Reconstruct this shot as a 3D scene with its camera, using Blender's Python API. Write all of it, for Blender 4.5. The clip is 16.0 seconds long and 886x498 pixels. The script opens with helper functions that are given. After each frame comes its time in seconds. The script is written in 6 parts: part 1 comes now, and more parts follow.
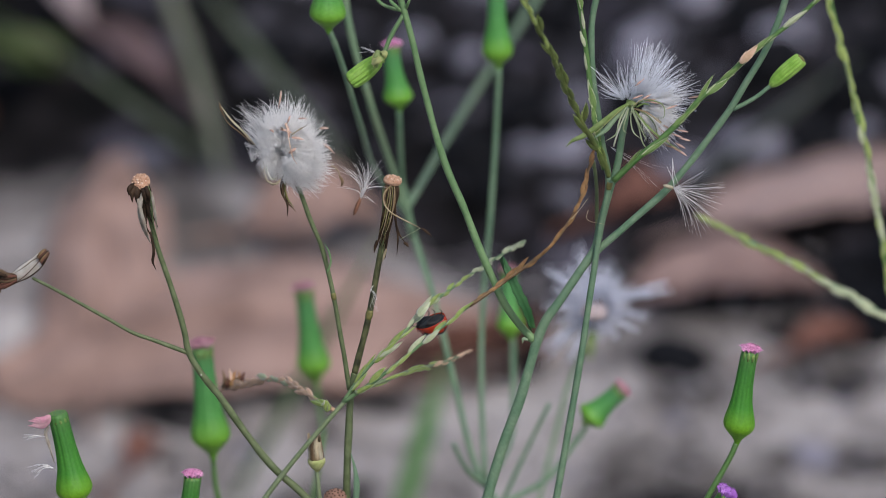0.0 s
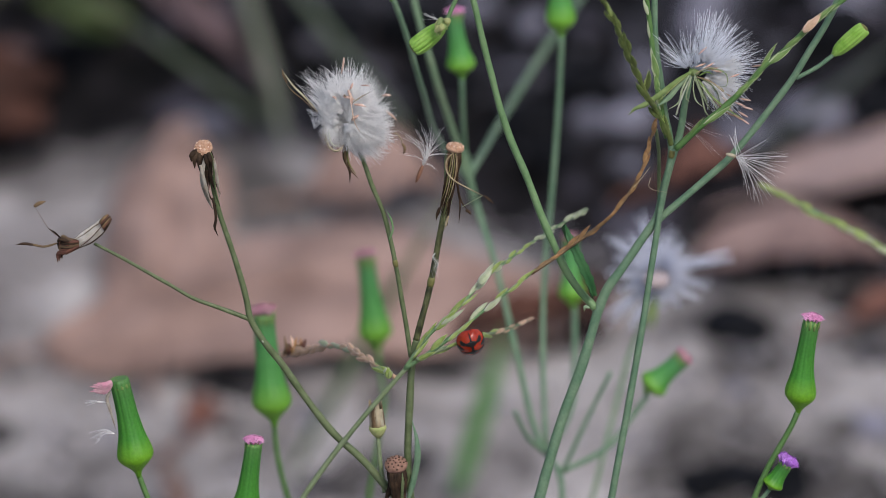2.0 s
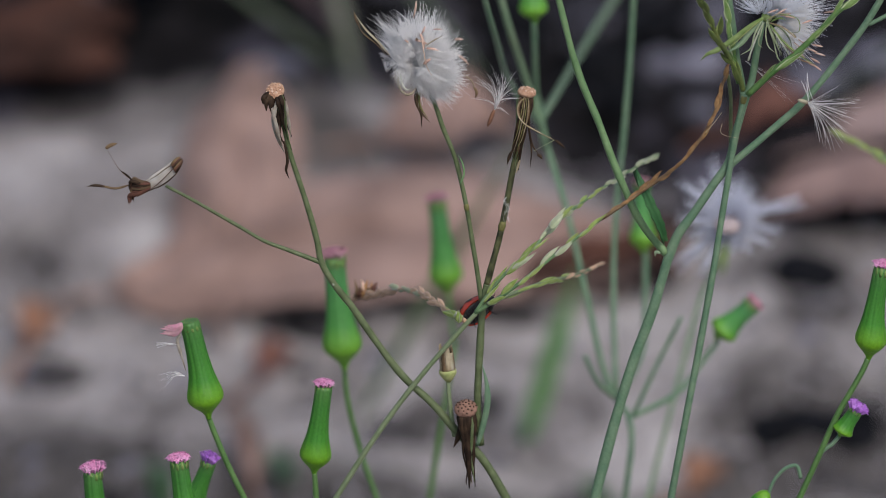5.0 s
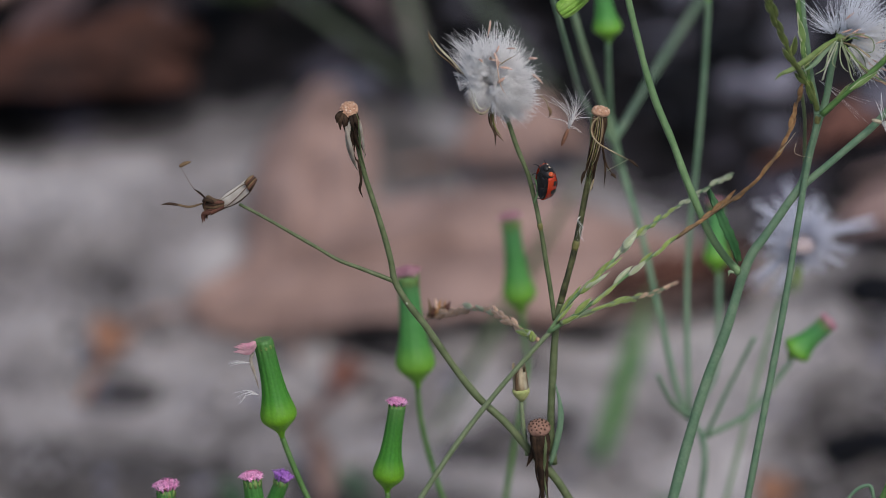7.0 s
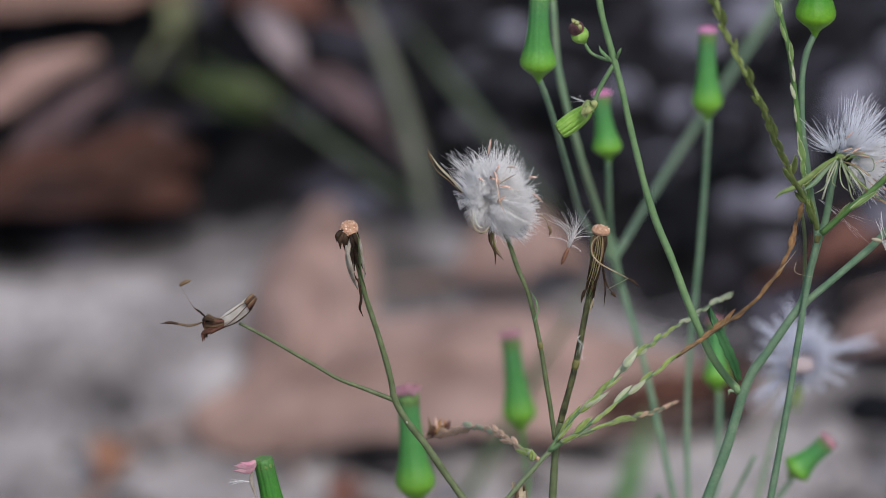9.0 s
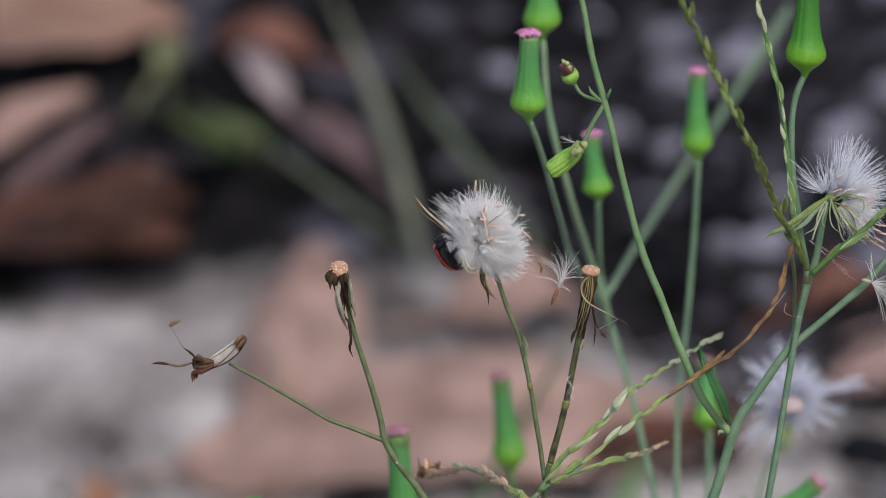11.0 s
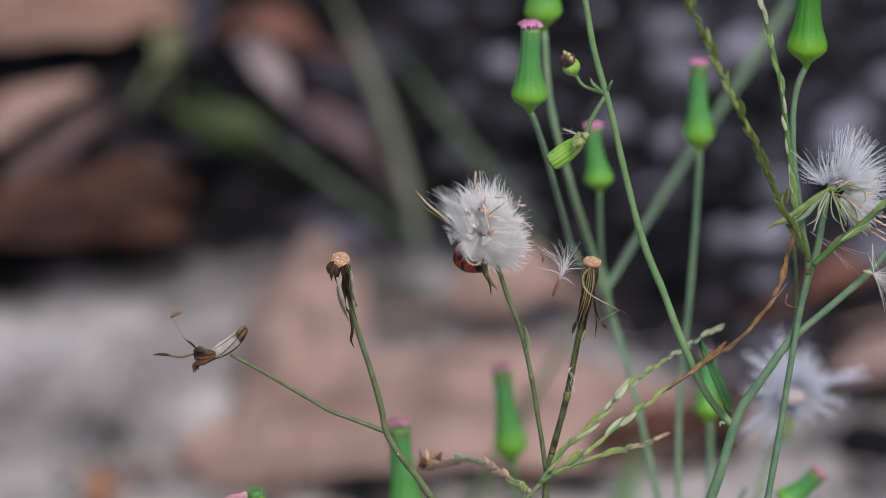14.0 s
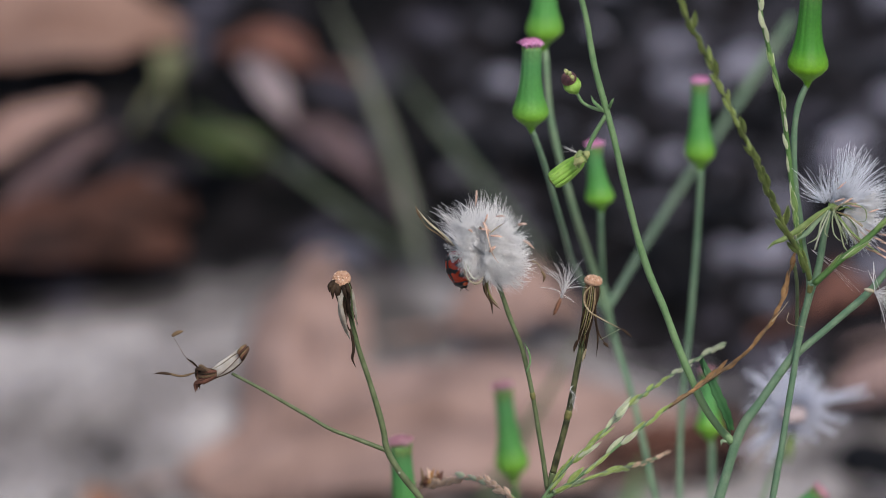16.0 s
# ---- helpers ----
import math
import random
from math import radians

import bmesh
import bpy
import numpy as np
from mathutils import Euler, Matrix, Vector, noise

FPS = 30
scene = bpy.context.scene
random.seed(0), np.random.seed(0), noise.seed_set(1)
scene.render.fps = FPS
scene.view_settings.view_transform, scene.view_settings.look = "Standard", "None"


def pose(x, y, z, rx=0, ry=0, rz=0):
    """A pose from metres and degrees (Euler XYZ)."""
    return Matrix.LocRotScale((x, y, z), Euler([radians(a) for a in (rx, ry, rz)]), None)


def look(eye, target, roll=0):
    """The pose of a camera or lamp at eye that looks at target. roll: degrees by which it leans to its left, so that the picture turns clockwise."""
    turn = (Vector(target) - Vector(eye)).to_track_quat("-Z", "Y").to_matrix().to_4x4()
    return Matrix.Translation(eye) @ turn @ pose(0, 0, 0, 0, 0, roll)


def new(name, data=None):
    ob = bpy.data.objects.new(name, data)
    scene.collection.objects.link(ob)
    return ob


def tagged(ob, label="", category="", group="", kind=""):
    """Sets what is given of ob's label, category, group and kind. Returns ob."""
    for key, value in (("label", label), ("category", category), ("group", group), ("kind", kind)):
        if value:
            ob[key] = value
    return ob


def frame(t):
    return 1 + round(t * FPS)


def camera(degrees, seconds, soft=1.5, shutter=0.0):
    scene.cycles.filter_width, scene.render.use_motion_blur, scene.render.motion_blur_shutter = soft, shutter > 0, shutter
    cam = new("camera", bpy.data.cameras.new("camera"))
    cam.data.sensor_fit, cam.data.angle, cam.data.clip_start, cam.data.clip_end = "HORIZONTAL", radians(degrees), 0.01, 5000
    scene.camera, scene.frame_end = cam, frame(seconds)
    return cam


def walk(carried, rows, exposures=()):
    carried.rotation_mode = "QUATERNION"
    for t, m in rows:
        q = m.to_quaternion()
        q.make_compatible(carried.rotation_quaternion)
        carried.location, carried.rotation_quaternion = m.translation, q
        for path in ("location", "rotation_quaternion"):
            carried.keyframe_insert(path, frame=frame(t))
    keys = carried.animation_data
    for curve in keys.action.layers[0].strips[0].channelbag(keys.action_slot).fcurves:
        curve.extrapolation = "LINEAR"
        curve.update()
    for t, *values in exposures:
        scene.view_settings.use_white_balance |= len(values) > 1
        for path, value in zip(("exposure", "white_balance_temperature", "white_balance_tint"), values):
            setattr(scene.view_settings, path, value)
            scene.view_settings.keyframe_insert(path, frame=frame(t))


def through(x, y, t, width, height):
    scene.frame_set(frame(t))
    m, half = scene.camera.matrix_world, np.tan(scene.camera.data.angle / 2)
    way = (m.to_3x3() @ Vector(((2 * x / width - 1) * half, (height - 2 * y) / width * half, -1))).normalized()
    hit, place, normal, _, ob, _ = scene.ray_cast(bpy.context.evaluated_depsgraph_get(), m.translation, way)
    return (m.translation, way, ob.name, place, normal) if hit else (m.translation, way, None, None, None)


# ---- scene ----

# ---------------------------------------------------------------- camera
# A tripod-held tele lens, looking down at 31 degrees on weeds in the sun-less afternoon.
FOV, DIST, DOWN, MID = 6.0, 1.0472, 31.0, 0.28
SP, CP = math.sin(radians(DOWN)), math.cos(radians(DOWN))
EYE = Vector((0, -DIST * CP, MID + DIST * SP))
CAM_X, CAM_Y, CAM_Z = Vector((1, 0, 0)), Vector((0, SP, CP)), Vector((0, -CP, SP))
STEP = DIST * math.tan(radians(FOV / 2)) / 784      # grid step of the plan sheet: 0.07 mm at the plants

cam = camera(FOV, 16.0, soft=0.6)
cam.data.dof.use_dof = True
cam.data.dof.focus_distance = DIST
cam.data.dof.aperture_fstop = 29.0
cam.data.dof.aperture_blades = 0
ROWS = [  # seconds, tilt, pan, roll in the first view's own axes
    (0.0, 0.0000, -0.0000, -0.0000),
    (0.5, -0.0537, 0.0179, 0.0208),
    (1.0, -0.1166, 0.1985, 0.1178),
    (1.5, -0.1550, 0.2757, 0.1470),
    (2.0, -0.2199, 0.4208, 0.2639),
    (2.5, -0.2919, 0.5240, 0.3013),
    (3.0, -0.3732, 0.5975, 0.3770),
    (3.2, -0.4076, 0.6320, 0.4070),
    (5.3, -0.6160, 1.0216, 0.7026),
    (5.5, -0.6308, 1.1155, 0.7744),
    (6.0, -0.6611, 1.2736, 0.8679),
    (6.5, -0.6623, 1.3869, 0.8473),
    (7.0, -0.4631, 1.4044, 0.7450),
    (7.5, -0.2911, 1.4000, 0.7338),
    (8.0, -0.1263, 1.3923, 0.7300),
    (8.5, 0.1026, 1.3956, 0.7054),
    (9.0, 0.3430, 1.4046, 0.7485),
    (9.5, 0.5125, 1.4041, 0.7360),
    (9.7, 0.5545, 1.3646, 0.7411),
    (12.0, 0.6242, 1.3400, 0.7984),
    (12.5, 0.5395, 1.3516, 0.7406),
    (13.0, 0.5415, 1.3512, 0.7842),
    (13.5, 0.5548, 1.3562, 0.7935),
    (14.0, 0.5591, 1.3452, 0.7883),
    (14.5, 0.5619, 1.3453, 0.7200),
    (15.0, 0.5732, 1.3499, 0.7647),
    (15.5, 0.6094, 1.3514, 0.7741),
    (16.0, 0.6839, 1.3537, 0.7395),
]
walk(cam, [(t, Matrix.Translation(EYE) @ pose(0, 0, 0, 90 - DOWN) @ pose(0, 0, 0, a, b, c)) for t, a, b, c in ROWS],
     [(t, e, k, 9.8) for t, e, k in ((0.0, 0.36, 6250), (2.0, 0.36, 6250), (2.5, 0.25, 6280), (3.2, 0.24, 6280), (5.5, 0.17, 6280), (7.0, 0.12, 6250), (7.5, 0.11, 6250), (8.0, 0.09, 6250), (8.5, 0.29, 6250), (9.7, 0.40, 6300), (11.8, 0.46, 6430), (16.0, 0.45, 6430))])

# ---------------------------------------------------------------- light
world = bpy.data.worlds.new("sky")
scene.world = world
world.use_nodes = True
_n = world.node_tree.nodes
_sky = _n.new("ShaderNodeTexSky")
_sky.sky_type, _sky.sun_disc = "NISHITA", False
_sky.sun_elevation, _sky.sun_rotation = radians(58), radians(148)
_sky.air_density, _sky.dust_density = 1.0, 3.0
_n["Background"].inputs["Strength"].default_value = 0.115
world.node_tree.links.new(_sky.outputs[0], _n["Background"].inputs["Color"])
sun = new("sun", bpy.data.lights.new("sun", "SUN"))
sun.data.energy, sun.data.angle, sun.data.color = 1.74, radians(22), (1.0, 0.97, 0.93)
sun.matrix_world = look((0.53, -0.85, 1.6), (0, 0, 0))


# ---------------------------------------------------------------- materials
def mat(name, base, other, scale=400.0, rough=0.6, bump=0.15, fine=2500.0, through=0.0, spec=0.3, isle=0.0, grad=None, sheen=0.0):
    """Two-scale mottled surface: base mixed with other by coarse noise, fine grain in value and relief."""
    m = bpy.data.materials.new(name)
    m.use_nodes = True
    nt = m.node_tree
    n, lk = nt.nodes, nt.links.new
    bs = n["Principled BSDF"]
    tc = n.new("ShaderNodeTexCoord")
    n1, n2 = n.new("ShaderNodeTexNoise"), n.new("ShaderNodeTexNoise")
    n1.inputs["Scale"].default_value, n1.inputs["Detail"].default_value = scale, 4
    n2.inputs["Scale"].default_value, n2.inputs["Detail"].default_value = fine, 3
    lk(tc.outputs["Object"], n1.inputs["Vector"])
    lk(tc.outputs["Object"], n2.inputs["Vector"])
    ramp = n.new("ShaderNodeValToRGB")
    ramp.color_ramp.elements[0].position, ramp.color_ramp.elements[1].position = 0.35, 0.68
    lk(n1.outputs["Fac"], ramp.inputs["Fac"])
    mix = n.new("ShaderNodeMix")
    mix.data_type = "RGBA"
    lk(ramp.outputs["Color"], mix.inputs["Factor"])
    mix.inputs["A"].default_value, mix.inputs["B"].default_value = (*base, 1), (*other, 1)
    col = mix.outputs["Result"]
    if grad:      # growth colour along the part: stops (place, colour)
        sep = n.new("ShaderNodeSeparateXYZ")
        lk(tc.outputs["Generated"], sep.inputs[0])
        g = n.new("ShaderNodeValToRGB")
        e = g.color_ramp.elements
        for i, (p, c) in enumerate(grad):
            el = e[i] if i < 2 else e.new(p)
            el.position, el.color = p, (*c, 1)
        lk(sep.outputs["Z"], g.inputs["Fac"])
        mg = n.new("ShaderNodeMix")
        mg.data_type, mg.blend_type = "RGBA", "MIX"
        mg.inputs["Factor"].default_value = 0.72
        lk(col, mg.inputs["A"])
        lk(g.outputs["Color"], mg.inputs["B"])
        col = mg.outputs["Result"]
    hsv = n.new("ShaderNodeHueSaturation")
    mr = n.new("ShaderNodeMapRange")
    mr.inputs["To Min"].default_value, mr.inputs["To Max"].default_value = 0.75, 1.22
    lk(n2.outputs["Fac"], mr.inputs["Value"])
    val = mr.outputs["Result"]
    if isle:
        oi, geo = n.new("ShaderNodeObjectInfo"), n.new("ShaderNodeNewGeometry")
        ad = n.new("ShaderNodeMath")
        ad.operation = "ADD"
        lk(oi.outputs["Random"], ad.inputs[0])
        lk(geo.outputs["Random Per Island"], ad.inputs[1])
        m2 = n.new("ShaderNodeMapRange")
        m2.inputs["From Max"].default_value = 2.0
        m2.inputs["To Min"].default_value, m2.inputs["To Max"].default_value = 1 - isle, 1 + isle
        lk(ad.outputs[0], m2.inputs["Value"])
        mu = n.new("ShaderNodeMath")
        mu.operation = "MULTIPLY"
        lk(val, mu.inputs[0])
        lk(m2.outputs["Result"], mu.inputs[1])
        val = mu.outputs[0]
    lk(val, hsv.inputs["Value"])
    lk(col, hsv.inputs["Color"])
    lk(hsv.outputs["Color"], bs.inputs["Base Color"])
    bs.inputs["Roughness"].default_value = rough
    bs.inputs["Specular IOR Level"].default_value = spec
    bs.inputs["Sheen Weight"].default_value = sheen
    if bump:
        b = n.new("ShaderNodeBump")
        b.inputs["Strength"].default_value, b.inputs["Distance"].default_value = bump, 0.0002
        lk(n2.outputs["Fac"], b.inputs["Height"])
        lk(b.outputs["Normal"], bs.inputs["Normal"])
    if through:
        tr, ms = n.new("ShaderNodeBsdfTranslucent"), n.new("ShaderNodeMixShader")
        lk(hsv.outputs["Color"], tr.inputs["Color"])
        ms.inputs["Fac"].default_value = through
        lk(bs.outputs[0], ms.inputs[1])
        lk(tr.outputs[0], ms.inputs[2])
        lk(ms.outputs[0], n["Material Output"].inputs["Surface"])
    return m


STEM = mat("stem_green", (0.10, 0.178, 0.102), (0.155, 0.23, 0.138), 500, 0.5, 0.4, 3000)
STEM_OLIVE = mat("stem_olive", (0.082, 0.105, 0.042), (0.132, 0.158, 0.074), 600, 0.5, 0.3, 3000)
STEM_BROWN = mat("stem_brown_olive", (0.026, 0.026, 0.012), (0.115, 0.12, 0.048), 800, 0.5, 0.4, 3000)
STEM_MID = mat("stem_yellow_green", (0.11, 0.20, 0.08), (0.16, 0.25, 0.11), 500, 0.5, 0.4, 3000)
CULM = mat("culm_pale_olive", (0.15, 0.19, 0.095), (0.20, 0.24, 0.13), 400, 0.5, 0.3, 3000)
STEM_FAR = mat("stem_grey_green", (0.12, 0.19, 0.115), (0.16, 0.21, 0.13), 200, 0.6, 0.2, 2500)
CREAM_BRACT = mat("bract_cream", (0.46, 0.46, 0.20), (0.34, 0.38, 0.13), 900, 0.6, 0.3, 3000, 0.2, isle=0.2)
TIP_RED = mat("bud_tip_red", (0.15, 0.065, 0.06), (0.07, 0.03, 0.032), 1400, 0.7, 0.5, 4000)
STEM_PALE = mat("stem_pale", (0.17, 0.27, 0.15), (0.22, 0.29, 0.17), 200, 0.6, 0.2, 2500)
KNOT = mat("knot_yellow", (0.18, 0.165, 0.05), (0.12, 0.11, 0.035), 900, 0.6)
HEAD = mat("head_green", (0.055, 0.20, 0.025), (0.08, 0.25, 0.035), 500, 0.45, 0.25, 2600, 0.12, 0.35,
           grad=[(0.0, (0.13, 0.30, 0.015)), (0.2, (0.19, 0.40, 0.012)), (0.42, (0.05, 0.22, 0.015)), (0.8, (0.04, 0.165, 0.025)), (1.0, (0.08, 0.18, 0.05))])
HEAD_PALE = mat("head_pale_green", (0.075, 0.235, 0.055), (0.105, 0.285, 0.075), 500, 0.45, 0.25, 2600, 0.12, 0.35,
                grad=[(0.0, (0.14, 0.32, 0.02)), (0.2, (0.20, 0.42, 0.02)), (0.42, (0.075, 0.27, 0.045)), (0.8, (0.07, 0.235, 0.075)), (1.0, (0.11, 0.23, 0.08))])
BUD = mat("bud_green", (0.19, 0.37, 0.045), (0.32, 0.50, 0.11), 700, 0.5, 0.3, 2600, 0.12, 0.3)
BRACT_TIP = mat("bract_tip", (0.15, 0.26, 0.06), (0.24, 0.30, 0.10), 900, 0.6)
STEM_FRESH = mat("stem_fresh", (0.065, 0.14, 0.034), (0.10, 0.185, 0.055), 500, 0.5, 0.3, 3000)
PINK = mat("floret_pink", (0.80, 0.30, 0.54), (0.88, 0.45, 0.68), 900, 0.6, 0.1, 2500, 0.2, 0.2, isle=0.2)
MAUVE = mat("floret_mauve", (0.48, 0.16, 0.66), (0.63, 0.30, 0.76), 900, 0.6, 0.1, 2500, 0.2, 0.2, isle=0.2)
FADED = mat("floret_faded", (0.55, 0.24, 0.31), (0.60, 0.36, 0.38), 900, 0.7, 0.1, 2500, 0.2, 0.2, isle=0.2)
HAIR_COOL = mat("pappus_cool_white", (0.92, 0.93, 0.98), (0.95, 0.955, 0.985), 300, 0.5, 0.0, 2500, 0.3, 0.3)
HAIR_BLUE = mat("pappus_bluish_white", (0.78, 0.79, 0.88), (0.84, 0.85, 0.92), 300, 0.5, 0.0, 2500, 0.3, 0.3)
HAIR = mat("pappus_white", (0.95, 0.925, 0.905), (0.96, 0.94, 0.92), 300, 0.5, 0.0, 2500, 0.34, 0.3)
ACHENE = mat("seed_pinkish", (0.60, 0.42, 0.34), (0.46, 0.28, 0.21), 1500, 0.7, 0.3, 4000, isle=0.3)
ORANGE_HUSK = mat("husk_orange", (0.34, 0.16, 0.05), (0.45, 0.25, 0.10), 700, 0.6, 0.3, 3500, 0.1, isle=0.3)
HUSK_TAN = mat("husk_cream_tan", (0.52, 0.46, 0.33), (0.36, 0.29, 0.18), 900, 0.6, 0.3, 3500, 0.2, isle=0.2)
HUSK_BLUSH = mat("husk_blush", (0.82, 0.60, 0.46), (0.64, 0.45, 0.31), 900, 0.6, 0.3, 3500, 0.2, isle=0.2)
DISC_BROWN = mat("receptacle_brown", (0.28, 0.155, 0.11), (0.18, 0.095, 0.065), 1800, 0.8, 0.5, 4000)
SEED = mat("seed_brown", (0.16, 0.07, 0.04), (0.25, 0.12, 0.07), 1500, 0.7, 0.3, 4000, isle=0.3)
DISC_RIM = mat("receptacle_cream", (0.62, 0.45, 0.34), (0.50, 0.33, 0.23), 1800, 0.8, 0.5, 4000, isle=0.2)
DISC_PALE = mat("receptacle_pinkish_cream", (0.44, 0.36, 0.35), (0.34, 0.26, 0.25), 1800, 0.8, 0.5, 4000)
DISC = mat("receptacle_tan", (0.50, 0.31, 0.20), (0.33, 0.17, 0.10), 1800, 0.8, 0.5, 4000)
DRY_DARK = mat("bract_dark", (0.020, 0.011, 0.007), (0.060, 0.036, 0.020), 900, 0.7, 0.4, 4000, 0, 0.15, isle=0.35)
DRY_PALE = mat("bract_pale", (0.38, 0.31, 0.20), (0.20, 0.14, 0.07), 700, 0.7, 0.3, 4000, isle=0.25)
DRY_MID = mat("bract_brown", (0.10, 0.058, 0.03), (0.20, 0.13, 0.065), 700, 0.7, 0.3, 4000, isle=0.3)
DRY_RED = mat("bract_red_brown", (0.15, 0.06, 0.035), (0.075, 0.03, 0.02), 900, 0.7, 0.4, 4000, isle=0.3)
PAPER_WHITE = mat("bract_white_papery", (0.70, 0.65, 0.58), (0.48, 0.42, 0.35), 900, 0.4, 0.2, 3000, 0.3)
PAPER = mat("bract_silver", (0.42, 0.38, 0.32), (0.27, 0.215, 0.155), 900, 0.4, 0.2, 3000, 0.3)
REFLEX = mat("bract_green", (0.15, 0.23, 0.055), (0.27, 0.33, 0.13), 600, 0.6, 0.2, 3000, 0.2, isle=0.2)
HUSK_WHITE = mat("husk_white", (0.58, 0.58, 0.48), (0.42, 0.44, 0.31), 900, 0.5, 0.2, 3500, 0.3)
SPIKELET_TAN = mat("spikelet_tan", (0.78, 0.53, 0.37), (0.60, 0.39, 0.21), 700, 0.55, 0.3, 3500, 0.2, isle=0.35)
HUSK_PALE = mat("bract_pale_green", (0.40, 0.44, 0.28), (0.30, 0.36, 0.19), 700, 0.55, 0.3, 3500, 0.2, isle=0.2)
SPIKELET = mat("spikelet_green", (0.26, 0.35, 0.075), (0.42, 0.48, 0.18), 700, 0.55, 0.3, 3500, 0.15, isle=0.3)
SPIKELET_MID = mat("spikelet_mid_green", (0.13, 0.22, 0.055), (0.24, 0.34, 0.12), 700, 0.55, 0.3, 3500, 0.15, isle=0.3)
SPIKELET_DK = mat("spikelet_olive", (0.08, 0.115, 0.03), (0.16, 0.185, 0.055), 700, 0.55, 0.3, 3500, 0.1, isle=0.3)
SPIKELET_PALE = mat("spikelet_pale", (0.52, 0.54, 0.36), (0.36, 0.42, 0.21), 700, 0.55, 0.3, 3500, 0.2, isle=0.25)
SPIKELET_DRY = mat("spikelet_dry", (0.19, 0.09, 0.035), (0.40, 0.25, 0.105), 700, 0.6, 0.3, 3500, 0.1, isle=0.5)
LEAF = mat("leaf_green", (0.03, 0.105, 0.035), (0.06, 0.16, 0.055), 400, 0.5, 0.4, 2500, 0.15)
BLACK = mat("beetle_black", (0.010, 0.009, 0.009), (0.022, 0.019, 0.018), 900, 0.4, 0.2, 3000, 0, 0.3)
RED = mat("beetle_red", (0.33, 0.026, 0.009), (0.42, 0.042, 0.012), 500, 0.25, 0.05, 3000, 0, 0.5)
BELLY = mat("beetle_belly", (0.010, 0.009, 0.009), (0.026, 0.022, 0.022), 1500, 0.5, 0.5, 5000, 0, 0.3)
ORANGE = mat("beetle_orange", (0.50, 0.07, 0.02), (0.60, 0.13, 0.035), 800, 0.3, 0.05, 3000, 0, 0.4)
CREAM = mat("beetle_cream", (0.5, 0.38, 0.28), (0.58, 0.46, 0.34), 500, 0.35, 0.05)
TAN_LEAF = mat("dead_leaf_tan", (0.34, 0.226, 0.187), (0.195, 0.124, 0.100), 75, 0.75, 0.5, 500, 0, 0.15)
PALE_LEAF = mat("dead_leaf_pale", (0.38, 0.25, 0.21), (0.24, 0.15, 0.125), 60, 0.75, 0.5, 500, 0, 0.15)
RUST_LEAF_AND_SHADE = mat("dead_leaf_rust_and_shade", (0.08, 0.034, 0.023), (0.026, 0.014, 0.011), 90, 0.75, 0.5, 500, 0, 0.15)
UMBER_LEAF = mat("dead_leaf_umber", (0.30, 0.185, 0.14), (0.20, 0.115, 0.085), 60, 0.75, 0.5, 500, 0, 0.15)
MAUVE_LEAF = mat("dead_leaf_mauve", (0.17, 0.115, 0.115), (0.085, 0.055, 0.055), 60, 0.75, 0.5, 500, 0, 0.15)
RED_LEAF = mat("dead_leaf_red", (0.18, 0.085, 0.064), (0.10, 0.044, 0.034), 60, 0.75, 0.5, 500, 0, 0.15)
GREY_LEAF = mat("dead_leaf_grey", (0.36, 0.29, 0.29), (0.22, 0.17, 0.17), 60, 0.75, 0.5, 500, 0, 0.15)
ORANGE_BIT = mat("dead_leaf_orange", (0.30, 0.16, 0.10), (0.20, 0.10, 0.065), 80, 0.75, 0.5, 500, 0, 0.15)
PINK_LEAF = mat("dead_leaf_pink", (0.30, 0.22, 0.205), (0.18, 0.12, 0.107), 30, 0.75, 0.5, 500, 0, 0.15)
BROWN_LEAF = mat("dead_leaf_brown", (0.27, 0.185, 0.165), (0.16, 0.10, 0.09), 60, 0.75, 0.5, 500, 0, 0.15)
WEED_PALE = mat("weed_pale_olive", (0.17, 0.175, 0.095), (0.13, 0.13, 0.07), 90, 0.6, 0.3, 800, 0, 0.2)
# black of the coals, also used on lumps that stand in for leaf shade
CHAR_AND_SHADE = mat("charcoal", (0.003, 0.003, 0.0036), (0.010, 0.010, 0.012), 90, 0.8, 0.6, 700, 0, 0.08, isle=0.5)
SHADE_CRUST = mat("shade_crust", (0.02, 0.018, 0.019), (0.075, 0.068, 0.068), 120, 0.85, 0.6, 700, 0, 0.1, isle=0.3)
PEBBLE = mat("pale_pebble", (0.34, 0.315, 0.325), (0.24, 0.215, 0.22), 90, 0.8, 0.4, 700, 0, 0.2, isle=0.3)
LILAC = mat("lilac_stone", (0.25, 0.235, 0.28), (0.10, 0.095, 0.115), 120, 0.7, 0.6, 700, 0, 0.2, isle=0.3)
CRUMB = mat("stone_crumb", (0.085, 0.08, 0.095), (0.008, 0.008, 0.009), 60, 0.8, 0.4, 700, 0, 0.15, isle=0.9)
STONE = mat("grey_stone", (0.19, 0.18, 0.215), (0.045, 0.043, 0.055), 90, 0.7, 0.6, 700, 0, 0.2, isle=0.4)


